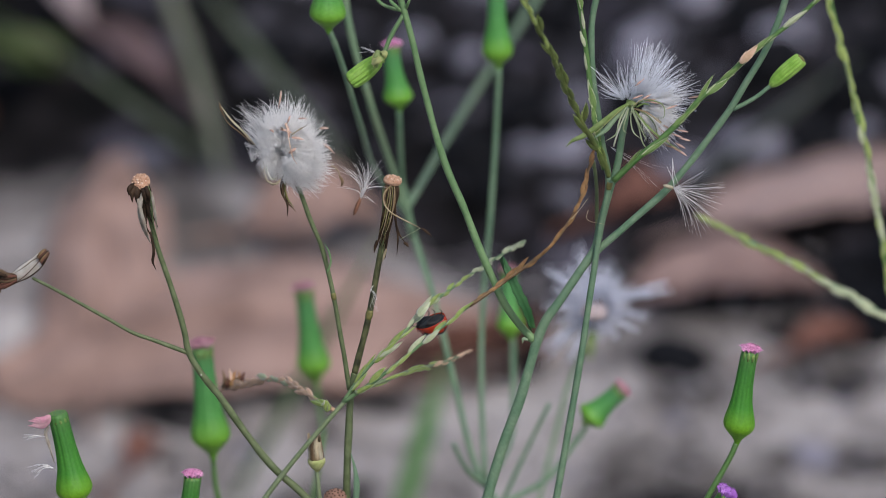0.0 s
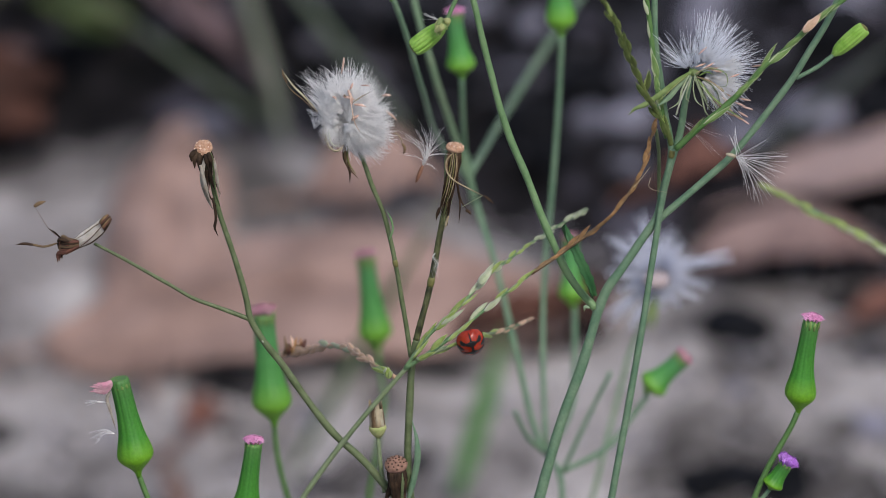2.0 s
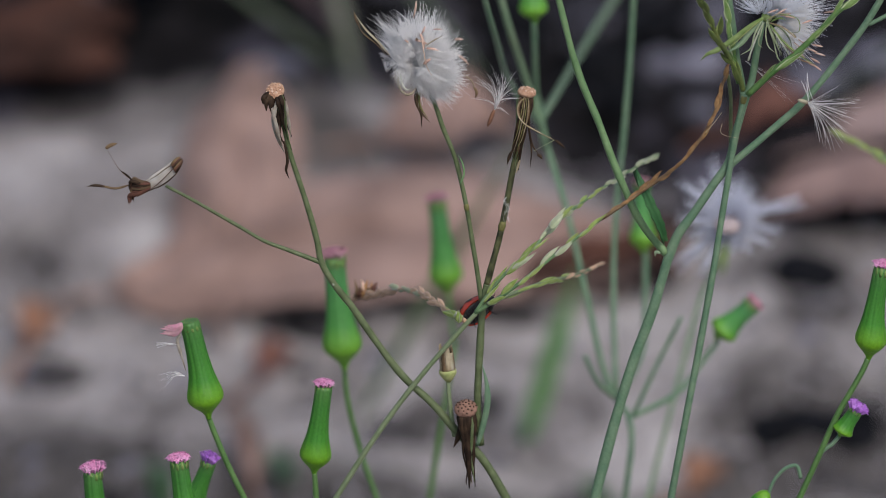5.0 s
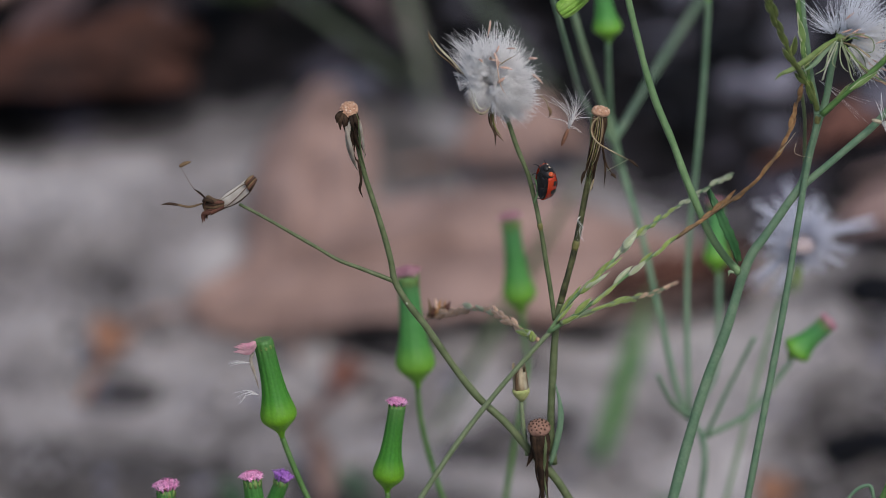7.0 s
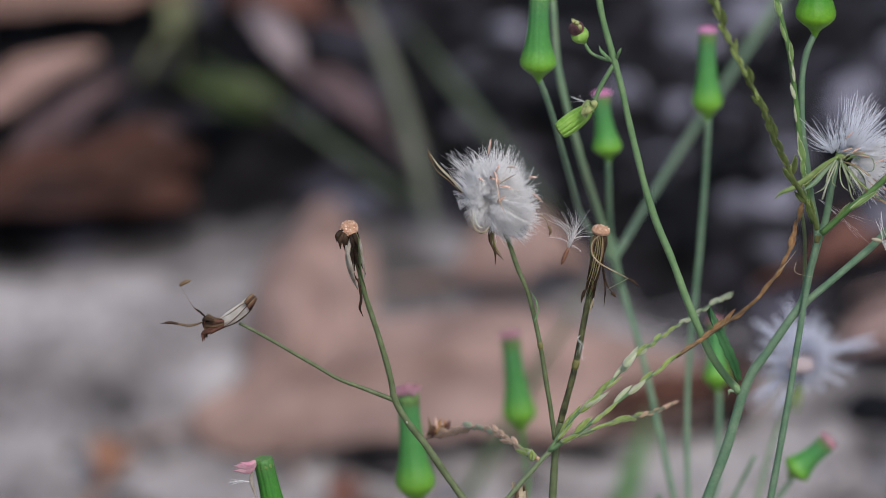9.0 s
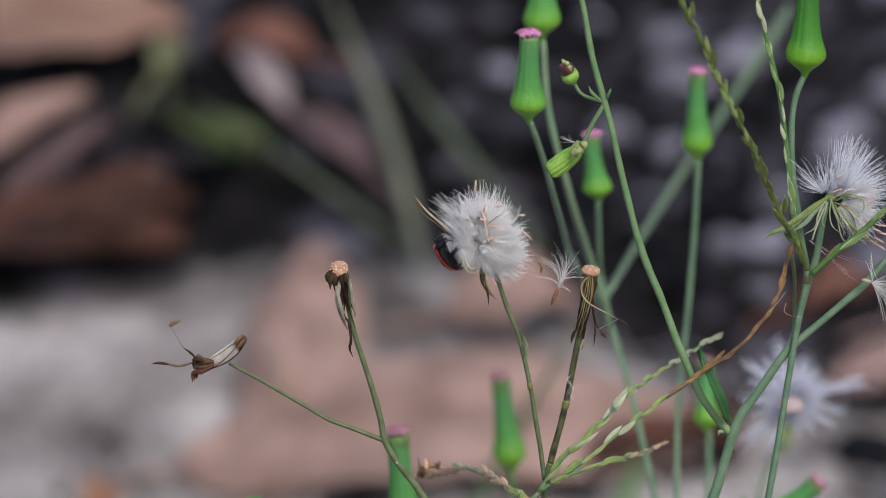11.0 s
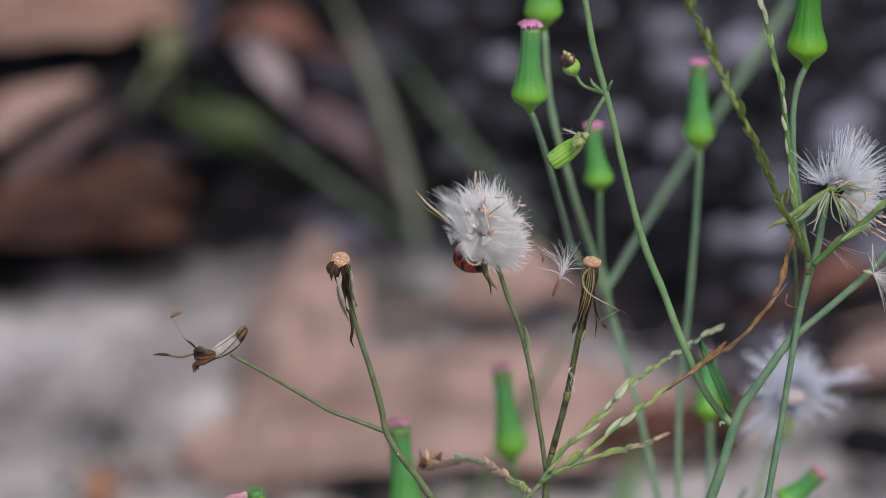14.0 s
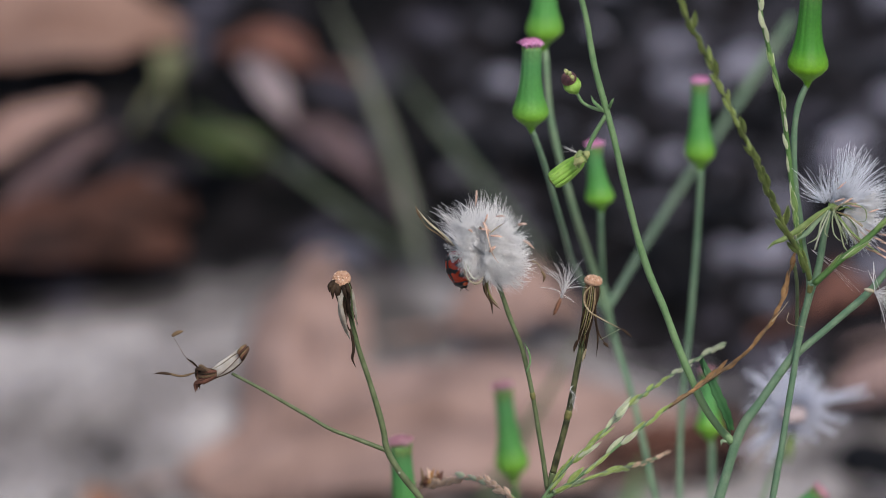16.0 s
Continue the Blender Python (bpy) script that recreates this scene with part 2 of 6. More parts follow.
def ground_material():
    m = bpy.data.materials.new("sandy_soil")
    m.use_nodes = True
    nt = m.node_tree
    n, lk = nt.nodes, nt.links.new
    bs = n["Principled BSDF"]
    geo = n.new("ShaderNodeNewGeometry")
    sep = n.new("ShaderNodeSeparateXYZ")
    lk(geo.outputs["Position"], sep.inputs[0])

    def noise_tex(scale, detail=5, rough=0.6):
        t = n.new("ShaderNodeTexNoise")
        t.inputs["Scale"].default_value, t.inputs["Detail"].default_value, t.inputs["Roughness"].default_value = scale, detail, rough
        lk(geo.outputs["Position"], t.inputs["Vector"])
        return t.outputs["Fac"]

    def ramp(fac, stops):
        r = n.new("ShaderNodeValToRGB")
        for i, (p, c) in enumerate(stops):
            el = r.color_ramp.elements[i] if i < 2 else r.color_ramp.elements.new(p)
            el.position, el.color = p, (*c, 1)
        lk(fac, r.inputs["Fac"])
        return r.outputs["Color"]

    def math_node(op, a, b):
        q = n.new("ShaderNodeMath")
        q.operation = op
        for i, v in enumerate((a, b)):
            if isinstance(v, (int, float)):
                q.inputs[i].default_value = v
            else:
                lk(v, q.inputs[i])
        return q.outputs[0]

    sand = ramp(noise_tex(38), [(0.32, (0.065, 0.057, 0.053)), (0.44, (0.205, 0.182, 0.172)), (0.57, (0.335, 0.303, 0.289)), (0.72, (0.44, 0.405, 0.39))])
    humus = ramp(noise_tex(60), [(0.42, (0.0025, 0.0022, 0.0022)), (0.54, (0.011, 0.009, 0.0092)), (0.62, (0.042, 0.038, 0.048)), (0.73, (0.105, 0.096, 0.125))])
    # the edge of the dark humus: further off on one side, nearer on the other
    edge = n.new("ShaderNodeMapRange")
    edge.interpolation_type = "SMOOTHSTEP"
    for k, v in (("From Min", -0.035), ("From Max", 0.026), ("To Min", 0.4915), ("To Max", 0.438)):
        edge.inputs[k].default_value = v
    lk(sep.outputs["X"], edge.inputs["Value"])
    bay = n.new("ShaderNodeMapRange")
    bay.interpolation_type = "SMOOTHSTEP"
    for k, v in (("From Min", -0.07), ("From Max", -0.12), ("To Min", 0.0), ("To Max", 0.020)):
        bay.inputs[k].default_value = v
    lk(sep.outputs["X"], bay.inputs["Value"])
    d = math_node("SUBTRACT", math_node("ADD", sep.outputs["Y"], bay.outputs["Result"]), edge.outputs["Result"])
    d = math_node("ADD", d, math_node("MULTIPLY", math_node("SUBTRACT", noise_tex(40), 0.5), 0.035))
    # the humus bed is a strip about a metre deep that fades out unevenly
    far = math_node("SUBTRACT", 0.8, math_node("ADD", math_node("ABSOLUTE", sep.outputs["X"], 0.0), math_node("MULTIPLY", math_node("ABSOLUTE", math_node("SUBTRACT", sep.outputs["Y"], 0.7), 0.0), 0.8)))
    far = math_node("ADD", far, math_node("MULTIPLY", math_node("SUBTRACT", noise_tex(3), 0.5), 1.2))
    d = math_node("MINIMUM", d, math_node("MULTIPLY", far, 0.2))
    # more humus lies in uneven patches over the rest of the ground
    away = math_node("ADD", math_node("ABSOLUTE", sep.outputs["X"], 0.0), math_node("ABSOLUTE", math_node("SUBTRACT", sep.outputs["Y"], 0.45), 0.0))
    patch = math_node("MINIMUM", math_node("MULTIPLY", math_node("SUBTRACT", noise_tex(1.6, 6, 0.65), 0.53), 0.6), math_node("SUBTRACT", away, 0.45))
    d = math_node("MAXIMUM", d, patch)
    f = n.new("ShaderNodeMapRange")
    f.interpolation_type = "SMOOTHSTEP"
    f.inputs["From Min"].default_value, f.inputs["From Max"].default_value = -0.006, 0.012
    lk(d, f.inputs["Value"])
    mx = n.new("ShaderNodeMix")
    mx.data_type = "RGBA"
    lk(f.outputs["Result"], mx.inputs["Factor"])
    lk(sand, mx.inputs["A"])
    lk(humus, mx.inputs["B"])
    # darker patches in the sand; by the large leaf's edge, shade painted in
    base = mx.outputs["Result"]
    darker = ramp(noise_tex(90), [(0.35, (0.035, 0.031, 0.029)), (0.55, (0.085, 0.075, 0.07)), (0.72, (0.17, 0.152, 0.142))])
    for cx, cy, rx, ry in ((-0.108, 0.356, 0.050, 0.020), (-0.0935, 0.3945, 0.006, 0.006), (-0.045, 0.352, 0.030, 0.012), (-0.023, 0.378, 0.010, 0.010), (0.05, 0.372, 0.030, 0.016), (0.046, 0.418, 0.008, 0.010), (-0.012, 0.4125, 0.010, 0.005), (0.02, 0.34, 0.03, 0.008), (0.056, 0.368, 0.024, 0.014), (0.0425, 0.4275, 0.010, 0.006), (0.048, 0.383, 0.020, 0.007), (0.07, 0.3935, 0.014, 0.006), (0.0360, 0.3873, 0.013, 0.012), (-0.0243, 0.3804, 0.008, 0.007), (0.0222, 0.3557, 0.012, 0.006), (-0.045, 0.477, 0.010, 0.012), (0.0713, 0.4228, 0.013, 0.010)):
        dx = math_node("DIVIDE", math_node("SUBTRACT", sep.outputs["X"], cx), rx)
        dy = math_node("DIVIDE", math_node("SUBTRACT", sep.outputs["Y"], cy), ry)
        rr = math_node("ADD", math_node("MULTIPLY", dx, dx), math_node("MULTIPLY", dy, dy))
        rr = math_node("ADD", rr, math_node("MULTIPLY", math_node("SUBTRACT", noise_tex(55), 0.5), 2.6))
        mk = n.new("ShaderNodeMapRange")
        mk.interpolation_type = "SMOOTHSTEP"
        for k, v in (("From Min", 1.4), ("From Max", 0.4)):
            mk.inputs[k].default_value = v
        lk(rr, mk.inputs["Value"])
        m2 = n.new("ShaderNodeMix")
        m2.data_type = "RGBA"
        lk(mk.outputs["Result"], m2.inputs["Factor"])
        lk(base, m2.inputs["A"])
        lk(darker, m2.inputs["B"])
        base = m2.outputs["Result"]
    hs = n.new("ShaderNodeHueSaturation")
    mr = n.new("ShaderNodeMapRange")
    mr.inputs["To Min"].default_value, mr.inputs["To Max"].default_value = 0.2, 1.75
    lk(noise_tex(130, 5, 0.7), mr.inputs["Value"])
    lk(mr.outputs["Result"], hs.inputs["Value"])
    lk(base, hs.inputs["Color"])
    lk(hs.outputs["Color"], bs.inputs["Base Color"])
    bs.inputs["Roughness"].default_value = 0.9
    bs.inputs["Specular IOR Level"].default_value = 0.1
    bp = n.new("ShaderNodeBump")
    bp.inputs["Strength"].default_value, bp.inputs["Distance"].default_value = 0.6, 0.002
    lk(noise_tex(300, 4), bp.inputs["Height"])
    lk(bp.outputs["Normal"], bs.inputs["Normal"])
    return m


SOIL = ground_material()


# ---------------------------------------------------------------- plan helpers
def at(u, v, back=0.0):
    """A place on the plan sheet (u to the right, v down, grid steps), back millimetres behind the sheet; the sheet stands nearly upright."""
    depth = DIST + back / 1000 + 0.3 * (v - 441) * STEP
    k = depth / DIST * STEP
    return EYE + CAM_X * ((u - 784) * k) + CAM_Y * ((441 - v) * k) - CAM_Z * depth


def on_ground(u, v, z=0.0):
    way = CAM_X * ((u - 784) * STEP) + CAM_Y * ((441 - v) * STEP) - CAM_Z * DIST
    return EYE + way * ((z - EYE.z) / way.z)


def ground_z(x, y):
    p = Vector((x, y, 0))
    return 0.004 * noise.noise(p * 18) + 0.0015 * noise.noise(p * 70) - 0.002


def curve_points(pts, per=6):
    """Points of a smooth curve through pts that does not overshoot where the gaps differ."""
    gap = [b - a for a, b in zip(pts, pts[1:])]
    ln = [max(1e-9, g.length) for g in gap]
    tan = [gap[0] / ln[0]]
    for k in range(1, len(gap)):
        tan.append((gap[k - 1] / ln[k - 1] * ln[k] + gap[k] / ln[k] * ln[k - 1]) / (ln[k - 1] + ln[k]))
    tan.append(gap[-1] / ln[-1])
    out = []
    for k, g in enumerate(gap):
        for q in range(per):
            t = q / per
            out.append(pts[k] * (2 * t ** 3 - 3 * t * t + 1) + tan[k] * (ln[k] * (t ** 3 - 2 * t * t + t)) + pts[k + 1] * (3 * t * t - 2 * t ** 3) + tan[k + 1] * (ln[k] * (t ** 3 - t * t)))
    out.append(pts[-1].copy())
    return out


def tube(bm, pts, radii, n=8, mi=0, wob=0.0):
    """A closed tube along pts with the radii given at both ends or at each point."""
    m = len(pts)
    if len(radii) == 2:
        radii = [radii[0] + (radii[1] - radii[0]) * i / (m - 1) for i in range(m)]
    tan = [(pts[min(i + 1, m - 1)] - pts[max(i - 1, 0)]).normalized() for i in range(m)]
    side = tan[0].orthogonal().normalized()
    rings = []
    for p, t, r in zip(pts, tan, radii):
        side = (side - t * side.dot(t)).normalized()
        up = t.cross(side)
        r *= 1 + wob * noise.noise(p * 400)
        rings.append([bm.verts.new(p + (side * math.cos(a) + up * math.sin(a)) * r) for a in (2 * math.pi * k / n for k in range(n))])
    faces = []
    for a, b in zip(rings, rings[1:]):
        for k in range(n):
            faces.append(bm.faces.new((a[k], a[(k + 1) % n], b[(k + 1) % n], b[k])))
    faces.append(bm.faces.new(rings[0][::-1]))
    faces.append(bm.faces.new(rings[-1]))
    for f in faces:
        f.smooth, f.material_index = True, mi
    return rings


def ribbon(bm, pts, width, out, thick=0.00008, cup=0.25, mi=0, taper=True):
    """A cupped strip of some thickness along pts; out: the side its back faces."""
    m = len(pts)
    rows = []
    for i, p in enumerate(pts):
        t = (pts[min(i + 1, m - 1)] - pts[max(i - 1, 0)]).normalized()
        s = t.cross(out)
        s = s.normalized() if s.length > 1e-6 else t.orthogonal().normalized()
        nrm = s.cross(t).normalized()
        f = i / (m - 1)
        w = width * (min(1, 0.55 + 2.5 * f) * (1 - 0.9 * max(0, f - 0.6) / 0.4) if taper else 1) / 2
        top = [p + s * (w * x) + nrm * (cup * w * (1 - x * x) + thick) for x in (-1, 0, 1)]
        low = [p + s * (w * x) + nrm * (cup * w * (1 - x * x)) for x in (1, 0, -1)]
        rows.append([bm.verts.new(q) for q in top + low])
    for a, b in zip(rows, rows[1:]):
        for k in range(6):
            f = bm.faces.new((a[k], a[(k + 1) % 6], b[(k + 1) % 6], b[k]))
            f.smooth, f.material_index = True, mi
    for e in (rows[0][::-1], rows[-1]):
        f = bm.faces.new(e)
        f.material_index = mi


def lathe(bm, profile, n=24, rib=0.0, ribs=11, mi=0, smooth_below=None):
    """Turned body of (z, r) with shallow lengthwise ribs, closed at both ends."""
    rings = []
    for z, r in profile:
        ring = []
        for k in range(n):
            a = 2 * math.pi * k / n
            grow = 1.0 if smooth_below is None else min(1.0, max(0.25, (z / smooth_below - 0.5) * 1.5))
            q = r * (1 + rib * grow * (0.4 - 1.6 * abs(math.cos(ribs * a / 2)) ** 6))
            ring.append(bm.verts.new((q * math.cos(a), q * math.sin(a), z)))
        rings.append(ring)
    for a, b in zip(rings, rings[1:]):
        for k in range(n):
            f = bm.faces.new((a[k], a[(k + 1) % n], b[(k + 1) % n], b[k]))
            f.smooth, f.material_index = True, mi
    bm.faces.new(rings[0][::-1]).material_index = mi
    bm.faces.new(rings[-1]).material_index = mi


def mesh_of(name, bm, mats):
    bmesh.ops.recalc_face_normals(bm, faces=bm.faces[:])
    me = bpy.data.meshes.new(name)
    bm.to_mesh(me)
    bm.free()
    for m in mats if isinstance(mats, (list, tuple)) else [mats]:
        me.materials.append(m)
    return me


def part(name, bm, material, parent, label="", m=None):
    """Links a bmesh (or a mesh) as one object under parent, with the local pose m."""
    me = bm if isinstance(bm, bpy.types.Mesh) else mesh_of(name, bm, material)
    ob = new(name, me)
    ob.parent = parent
    if m is not None:
        ob.matrix_basis = m
    return tagged(ob, label)


def thing(name, label, category, root, group=""):
    ob = new(name)
    ob.empty_display_size = 0.01
    ob.location = root
    return tagged(ob, label, category, group)


def axis_pose(base, tip, spin=0.0):
    """The pose at base whose z axis points to tip."""
    d = (tip - base).normalized()
    return Matrix.Translation(base) @ d.to_track_quat("Z", "Y").to_matrix().to_4x4() @ Matrix.Rotation(spin, 4, "Z")


def local(plant, m):
    return Matrix.Translation(-plant.location) @ m


def stem(plant, pts, r0, r1, material, name="stem", root=False, per=6, knots=(), n=8, label=""):
    """One branch through places (u, v[, back]); radii in mm. root: it goes on down to the ground."""
    w = [at(*p) for p in pts]
    if root:
        p, d = w[-1], w[-1] - w[-2]
        slope = Vector((d.x, d.y, 0)) / max(1e-4, -d.z)
        if slope.length > 0.5:
            slope *= 0.5 / slope.length
        for f in (0.35, 0.7, 1.0):
            w.append(Vector((p.x, p.y, 0)) + slope * (p.z * (f - 0.3 * f * f)) + Vector((0, 0, p.z * (1 - f) - 0.004 * (f == 1))))
    c = [q - plant.location for q in curve_points(w, per)]
    bm = bmesh.new()
    m = len(c)
    rad = [(r0 + (r1 - r0) * i / (m - 1)) / 1000 for i in range(m)]
    tube(bm, c, rad, n, 0, 0.12)
    for k in knots:      # swollen joints
        i = int(k * (m - 1))
        q, t = c[i], (c[min(i + 1, m - 1)] - c[i - 1]).normalized()
        r = rad[i]
        tube(bm, [q - t * r * 1.5, q - t * r * 0.7, q, q + t * r * 0.7, q + t * r * 1.5], [r * 1.0, r * 1.12, r * 1.2, r * 1.12, r * 1.0], n, 1)
    return part(name, bm, [material, KNOT], plant, label)


def root_under(u, v, back=0.0):
    p = at(u, v, back)
    return Vector((p.x, p.y, 0))


# ---------------------------------------------------------------- flower parts
PROFILE = [(-0.03, 0.10), (0.0, 0.155), (0.035, 0.23), (0.07, 0.39), (0.105, 0.61), (0.14, 0.81), (0.175, 0.95), (0.21, 1.0), (0.25, 0.985), (0.30, 0.915), (0.37, 0.80), (0.45, 0.695),
           (0.55, 0.625), (0.65, 0.575), (0.77, 0.55), (0.88, 0.535), (0.96, 0.54), (1.0, 0.50)]


def floret_tuft(rng, r, h, spread=1.0, count=21):
    """Five-lobed floret tops packed into a close cap."""
    bm = bmesh.new()
    for i in range(count):
        a, q = i * 2.39996, math.sqrt((i + 0.5) / count)
        base = Vector((math.cos(a) * q * r * 0.7, math.sin(a) * q * r * 0.7, -0.3 * h))
        d = Vector((math.cos(a) * q * 0.6 * spread, math.sin(a) * q * 0.6 * spread, 1)).normalized()
        top = base + d * h * rng.uniform(1.0, 1.3) + Vector((0, 0, h * 0.25 * (1 - q * q)))
        tube(bm, [base, (base + top) / 2, top], [r * 0.10, r * 0.11, r * 0.17], 5)
        s = d.orthogonal().normalized()
        e = d.cross(s)
        for k in range(5):
            b = 2 * math.pi * k / 5 + i
            o = s * math.cos(b) + e * math.sin(b)
            w = s * math.cos(b + 0.6) + e * math.sin(b + 0.6)
            w2 = s * math.cos(b - 0.6) + e * math.sin(b - 0.6)
            c = [bm.verts.new(top + w * r * 0.2), bm.verts.new(top + o * r * 0.46 + d * r * rng.uniform(0.0, 0.12)), bm.verts.new(top + w2 * r * 0.2), bm.verts.new(top - d * r * 0.08 + o * r * 0.12)]
            bm.faces.new((c[0], c[1], c[2]))
            bm.faces.new((c[0], c[3], c[1]))
            bm.faces.new((c[1], c[3], c[2]))
    return bm


BARREL = [(-0.03, 0.24), (0.03, 0.46), (0.10, 0.68), (0.22, 0.85), (0.38, 0.95), (0.56, 1.0), (0.74, 1.0), (0.88, 0.97), (0.96, 0.91), (1.0, 0.82)]


def flower_head(plant, base, tip, width, florets=PINK, seed=1, spread=1.0, tuft=1.0, neck=1.0, label="", skin=None):
    """A closed tassel flower: swollen ribbed cup, narrow neck, bract tips and a tuft of florets. width in grid steps."""
    rng = random.Random(seed)
    a, b = at(*base), at(*tip)
    length, r = (b - a).length, width * STEP / 2 * (DIST + (base[2] if len(base) > 2 else 0) / 1000) / DIST
    bm = bmesh.new()
    lathe(bm, [(z * length, r * (q if z < 0.3 else q * (1 - (1 - neck) * min(1, (z - 0.3) / 0.4)))) for z, q in PROFILE] if florets or not skin else [(z * length, r * q) for z, q in BARREL], 88, 0.034 if florets or not skin else 0.09, 11, 0, length * 0.4)
    for v in bm.verts:
        f = v.co.z / length
        v.co.x += 0.06 * r * math.sin(3 * f + seed)
        v.co.y += 0.05 * r * math.sin(4 * f + 2 * seed)
    m = local(plant, axis_pose(a, b, seed))
    head = part("flower_head", bm, skin or HEAD, plant, label, m)
    bm = bmesh.new()
    for k in range(11):
        g = 2 * math.pi * k / 11
        o = Vector((math.cos(g), math.sin(g), 0))
        q = r * 0.52 * neck if florets or not skin else r * 0.8
        close = 1.0 if florets else 0.62
        p = [o * q * 0.99 + Vector((0, 0, length * 0.91)), o * q * (1.02 * (0.5 + 0.5 * close)) + Vector((0, 0, length * 0.965)), o * q * (close + 0.08 * rng.random()) + Vector((0, 0, length * rng.uniform(1.0, 1.022)))]
        ribbon(bm, p, q * 0.42, o, 0.00003, 0.0)
    part("rim", bm, BRACT_TIP if florets or not skin else skin, head, "pale yellow-green bract tips")
    if not florets and skin:
        part("bud_tip", bumpy_disc(r * 0.6, r * 0.25, seed), KNOT, head, "brownish closed floret tips", Matrix.Translation((0, 0, length * 1.0)))
    if florets:
        part("tassel", floret_tuft(rng, r * 0.56 * neck, r * 0.42 * tuft, spread), florets, head, "", Matrix.Translation((0, 0, length * 0.99)))
    return head


def pappus_mesh(rng, hairs, lo, hi, cone, achene=0.0024, fine=1.0, body=None, curl=1.0):
    """One seed: a brown achene below and a brush of fine white hairs above."""
    bm = bmesh.new()
    tube(bm, [Vector((0, 0, -achene * f)) for f in (0, 0.15, 0.5, 0.85, 1)], [0.00010, 0.00022, 0.00027, 0.0002, 0.00008], 6, 1)
    for i in range(hairs):
        a, t = rng.uniform(0, 6.283), cone * math.sqrt(rng.random())
        d = Vector((math.sin(t) * math.cos(a), math.sin(t) * math.sin(a), math.cos(t)))
        side = d.orthogonal().normalized() * rng.uniform(-1, 1) + d.cross(d.orthogonal().normalized()) * rng.uniform(-1, 1)
        ln = rng.uniform(lo, hi)
        wave, ph, other = rng.uniform(0.02, 0.06) * curl * ln, rng.uniform(0, 6.3), d.cross(side)
        bend = rng.uniform(0.1, 0.42) * curl
        p = [d * ln * (f - 0.12 * bend * f * f) + side * (bend * ln * f * f) + other * (wave * math.sin(ph + 5 * f) - wave * math.sin(ph)) for f in (0, 0.25, 0.5, 0.75, 1.0)]
        tube(bm, p, [0.000036 * fine, 0.000036 * fine, 0.000032 * fine, 0.000026 * fine, 0.000012 * fine], 3, 0)
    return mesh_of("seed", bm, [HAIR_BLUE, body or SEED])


_rng = random.Random(7)
SEEDS = [pappus_mesh(_rng, 44, 0.0034, 0.0062, c) for c in (0.55, 0.7, 0.85, 0.6, 0.75)]
SEEDS_RAY = [pappus_mesh(_rng, 30, 0.0040, 0.0070, c, 0.0012, 1.5, DRY_PALE, 0.35) for c in (0.10, 0.14, 0.2)]


def brush(bm, rng, base, tip, count, spread, root=0.00015, r=0.00002, bend=0.12, uneven=0.3, aim=None, wave=0.09):
    """A brush of hairs from base to tip that opens to the given spread; the hairs share one bend and part a little at their ends."""
    d = tip - base
    ln = d.length
    s = d.orthogonal().normalized()
    e = d.normalized().cross(s)
    g = rng.uniform(0, 6.283)
    sway = (s * math.cos(g) + e * math.sin(g)) * (ln * bend)
    for _ in range(count):
        a, q = rng.uniform(0, 6.283), math.sqrt(rng.random())
        j = (s * math.cos(a) + e * math.sin(a)) * q
        a2 = rng.uniform(0, 6.283)
        j2 = (s * math.cos(a2) + e * math.sin(a2)) * (ln * rng.uniform(0.0, wave))
        k = rng.uniform(1 - uneven, 1.06)
        r1 = r * rng.choice((0.62, 0.7, 0.8, 0.95, 1.8))      # some hairs cling together
        turn = (aim - d) * rng.uniform(0.7, 1.3) if aim else Vector((0, 0, 0))
        pts = [base + j * root + d * (k * f) + turn * (f * (1 - f)) + j * (spread * f ** 1.35) + sway * (f * f) + j2 * (math.sin(4.2 * f + a) - math.sin(a)) for f in (0, 0.2, 0.4, 0.6, 0.8, 1.0)]
        tube(bm, pts, [r1, r1, r1 * 0.95, r1 * 0.85, r1 * 0.7, r1 * 0.4], 3)


def hair_wisp(rng, pts, count, spread, r=0.00003):
    """Loose hairs that leave pts[0] and fan out to the end."""
    bm = bmesh.new()
    for i in range(count):
        j = Vector((rng.uniform(-1, 1), rng.uniform(-1, 1), rng.uniform(-1, 1))) * spread
        tube(bm, curve_points([p + j * (k / (len(pts) - 1)) ** 1.3 for k, p in enumerate(pts)], 4), [r, r * 0.4], 3)
    return bm


def bumpy_disc(r, h, seed=0):
    """A pitted flower base, like a small button."""
    bm = bmesh.new()
    bmesh.ops.create_uvsphere(bm, u_segments=28, v_segments=14, radius=1)
    for v in bm.verts:
        k = 1 + 0.07 * noise.noise(v.co * 4 + Vector((seed, 0, 0))) + 0.05 * noise.noise(v.co * 9)
        v.co = Vector((v.co.x * r * k, v.co.y * r * k, v.co.z * h * k))
    for f in bm.faces:
        f.smooth = True
    return bm


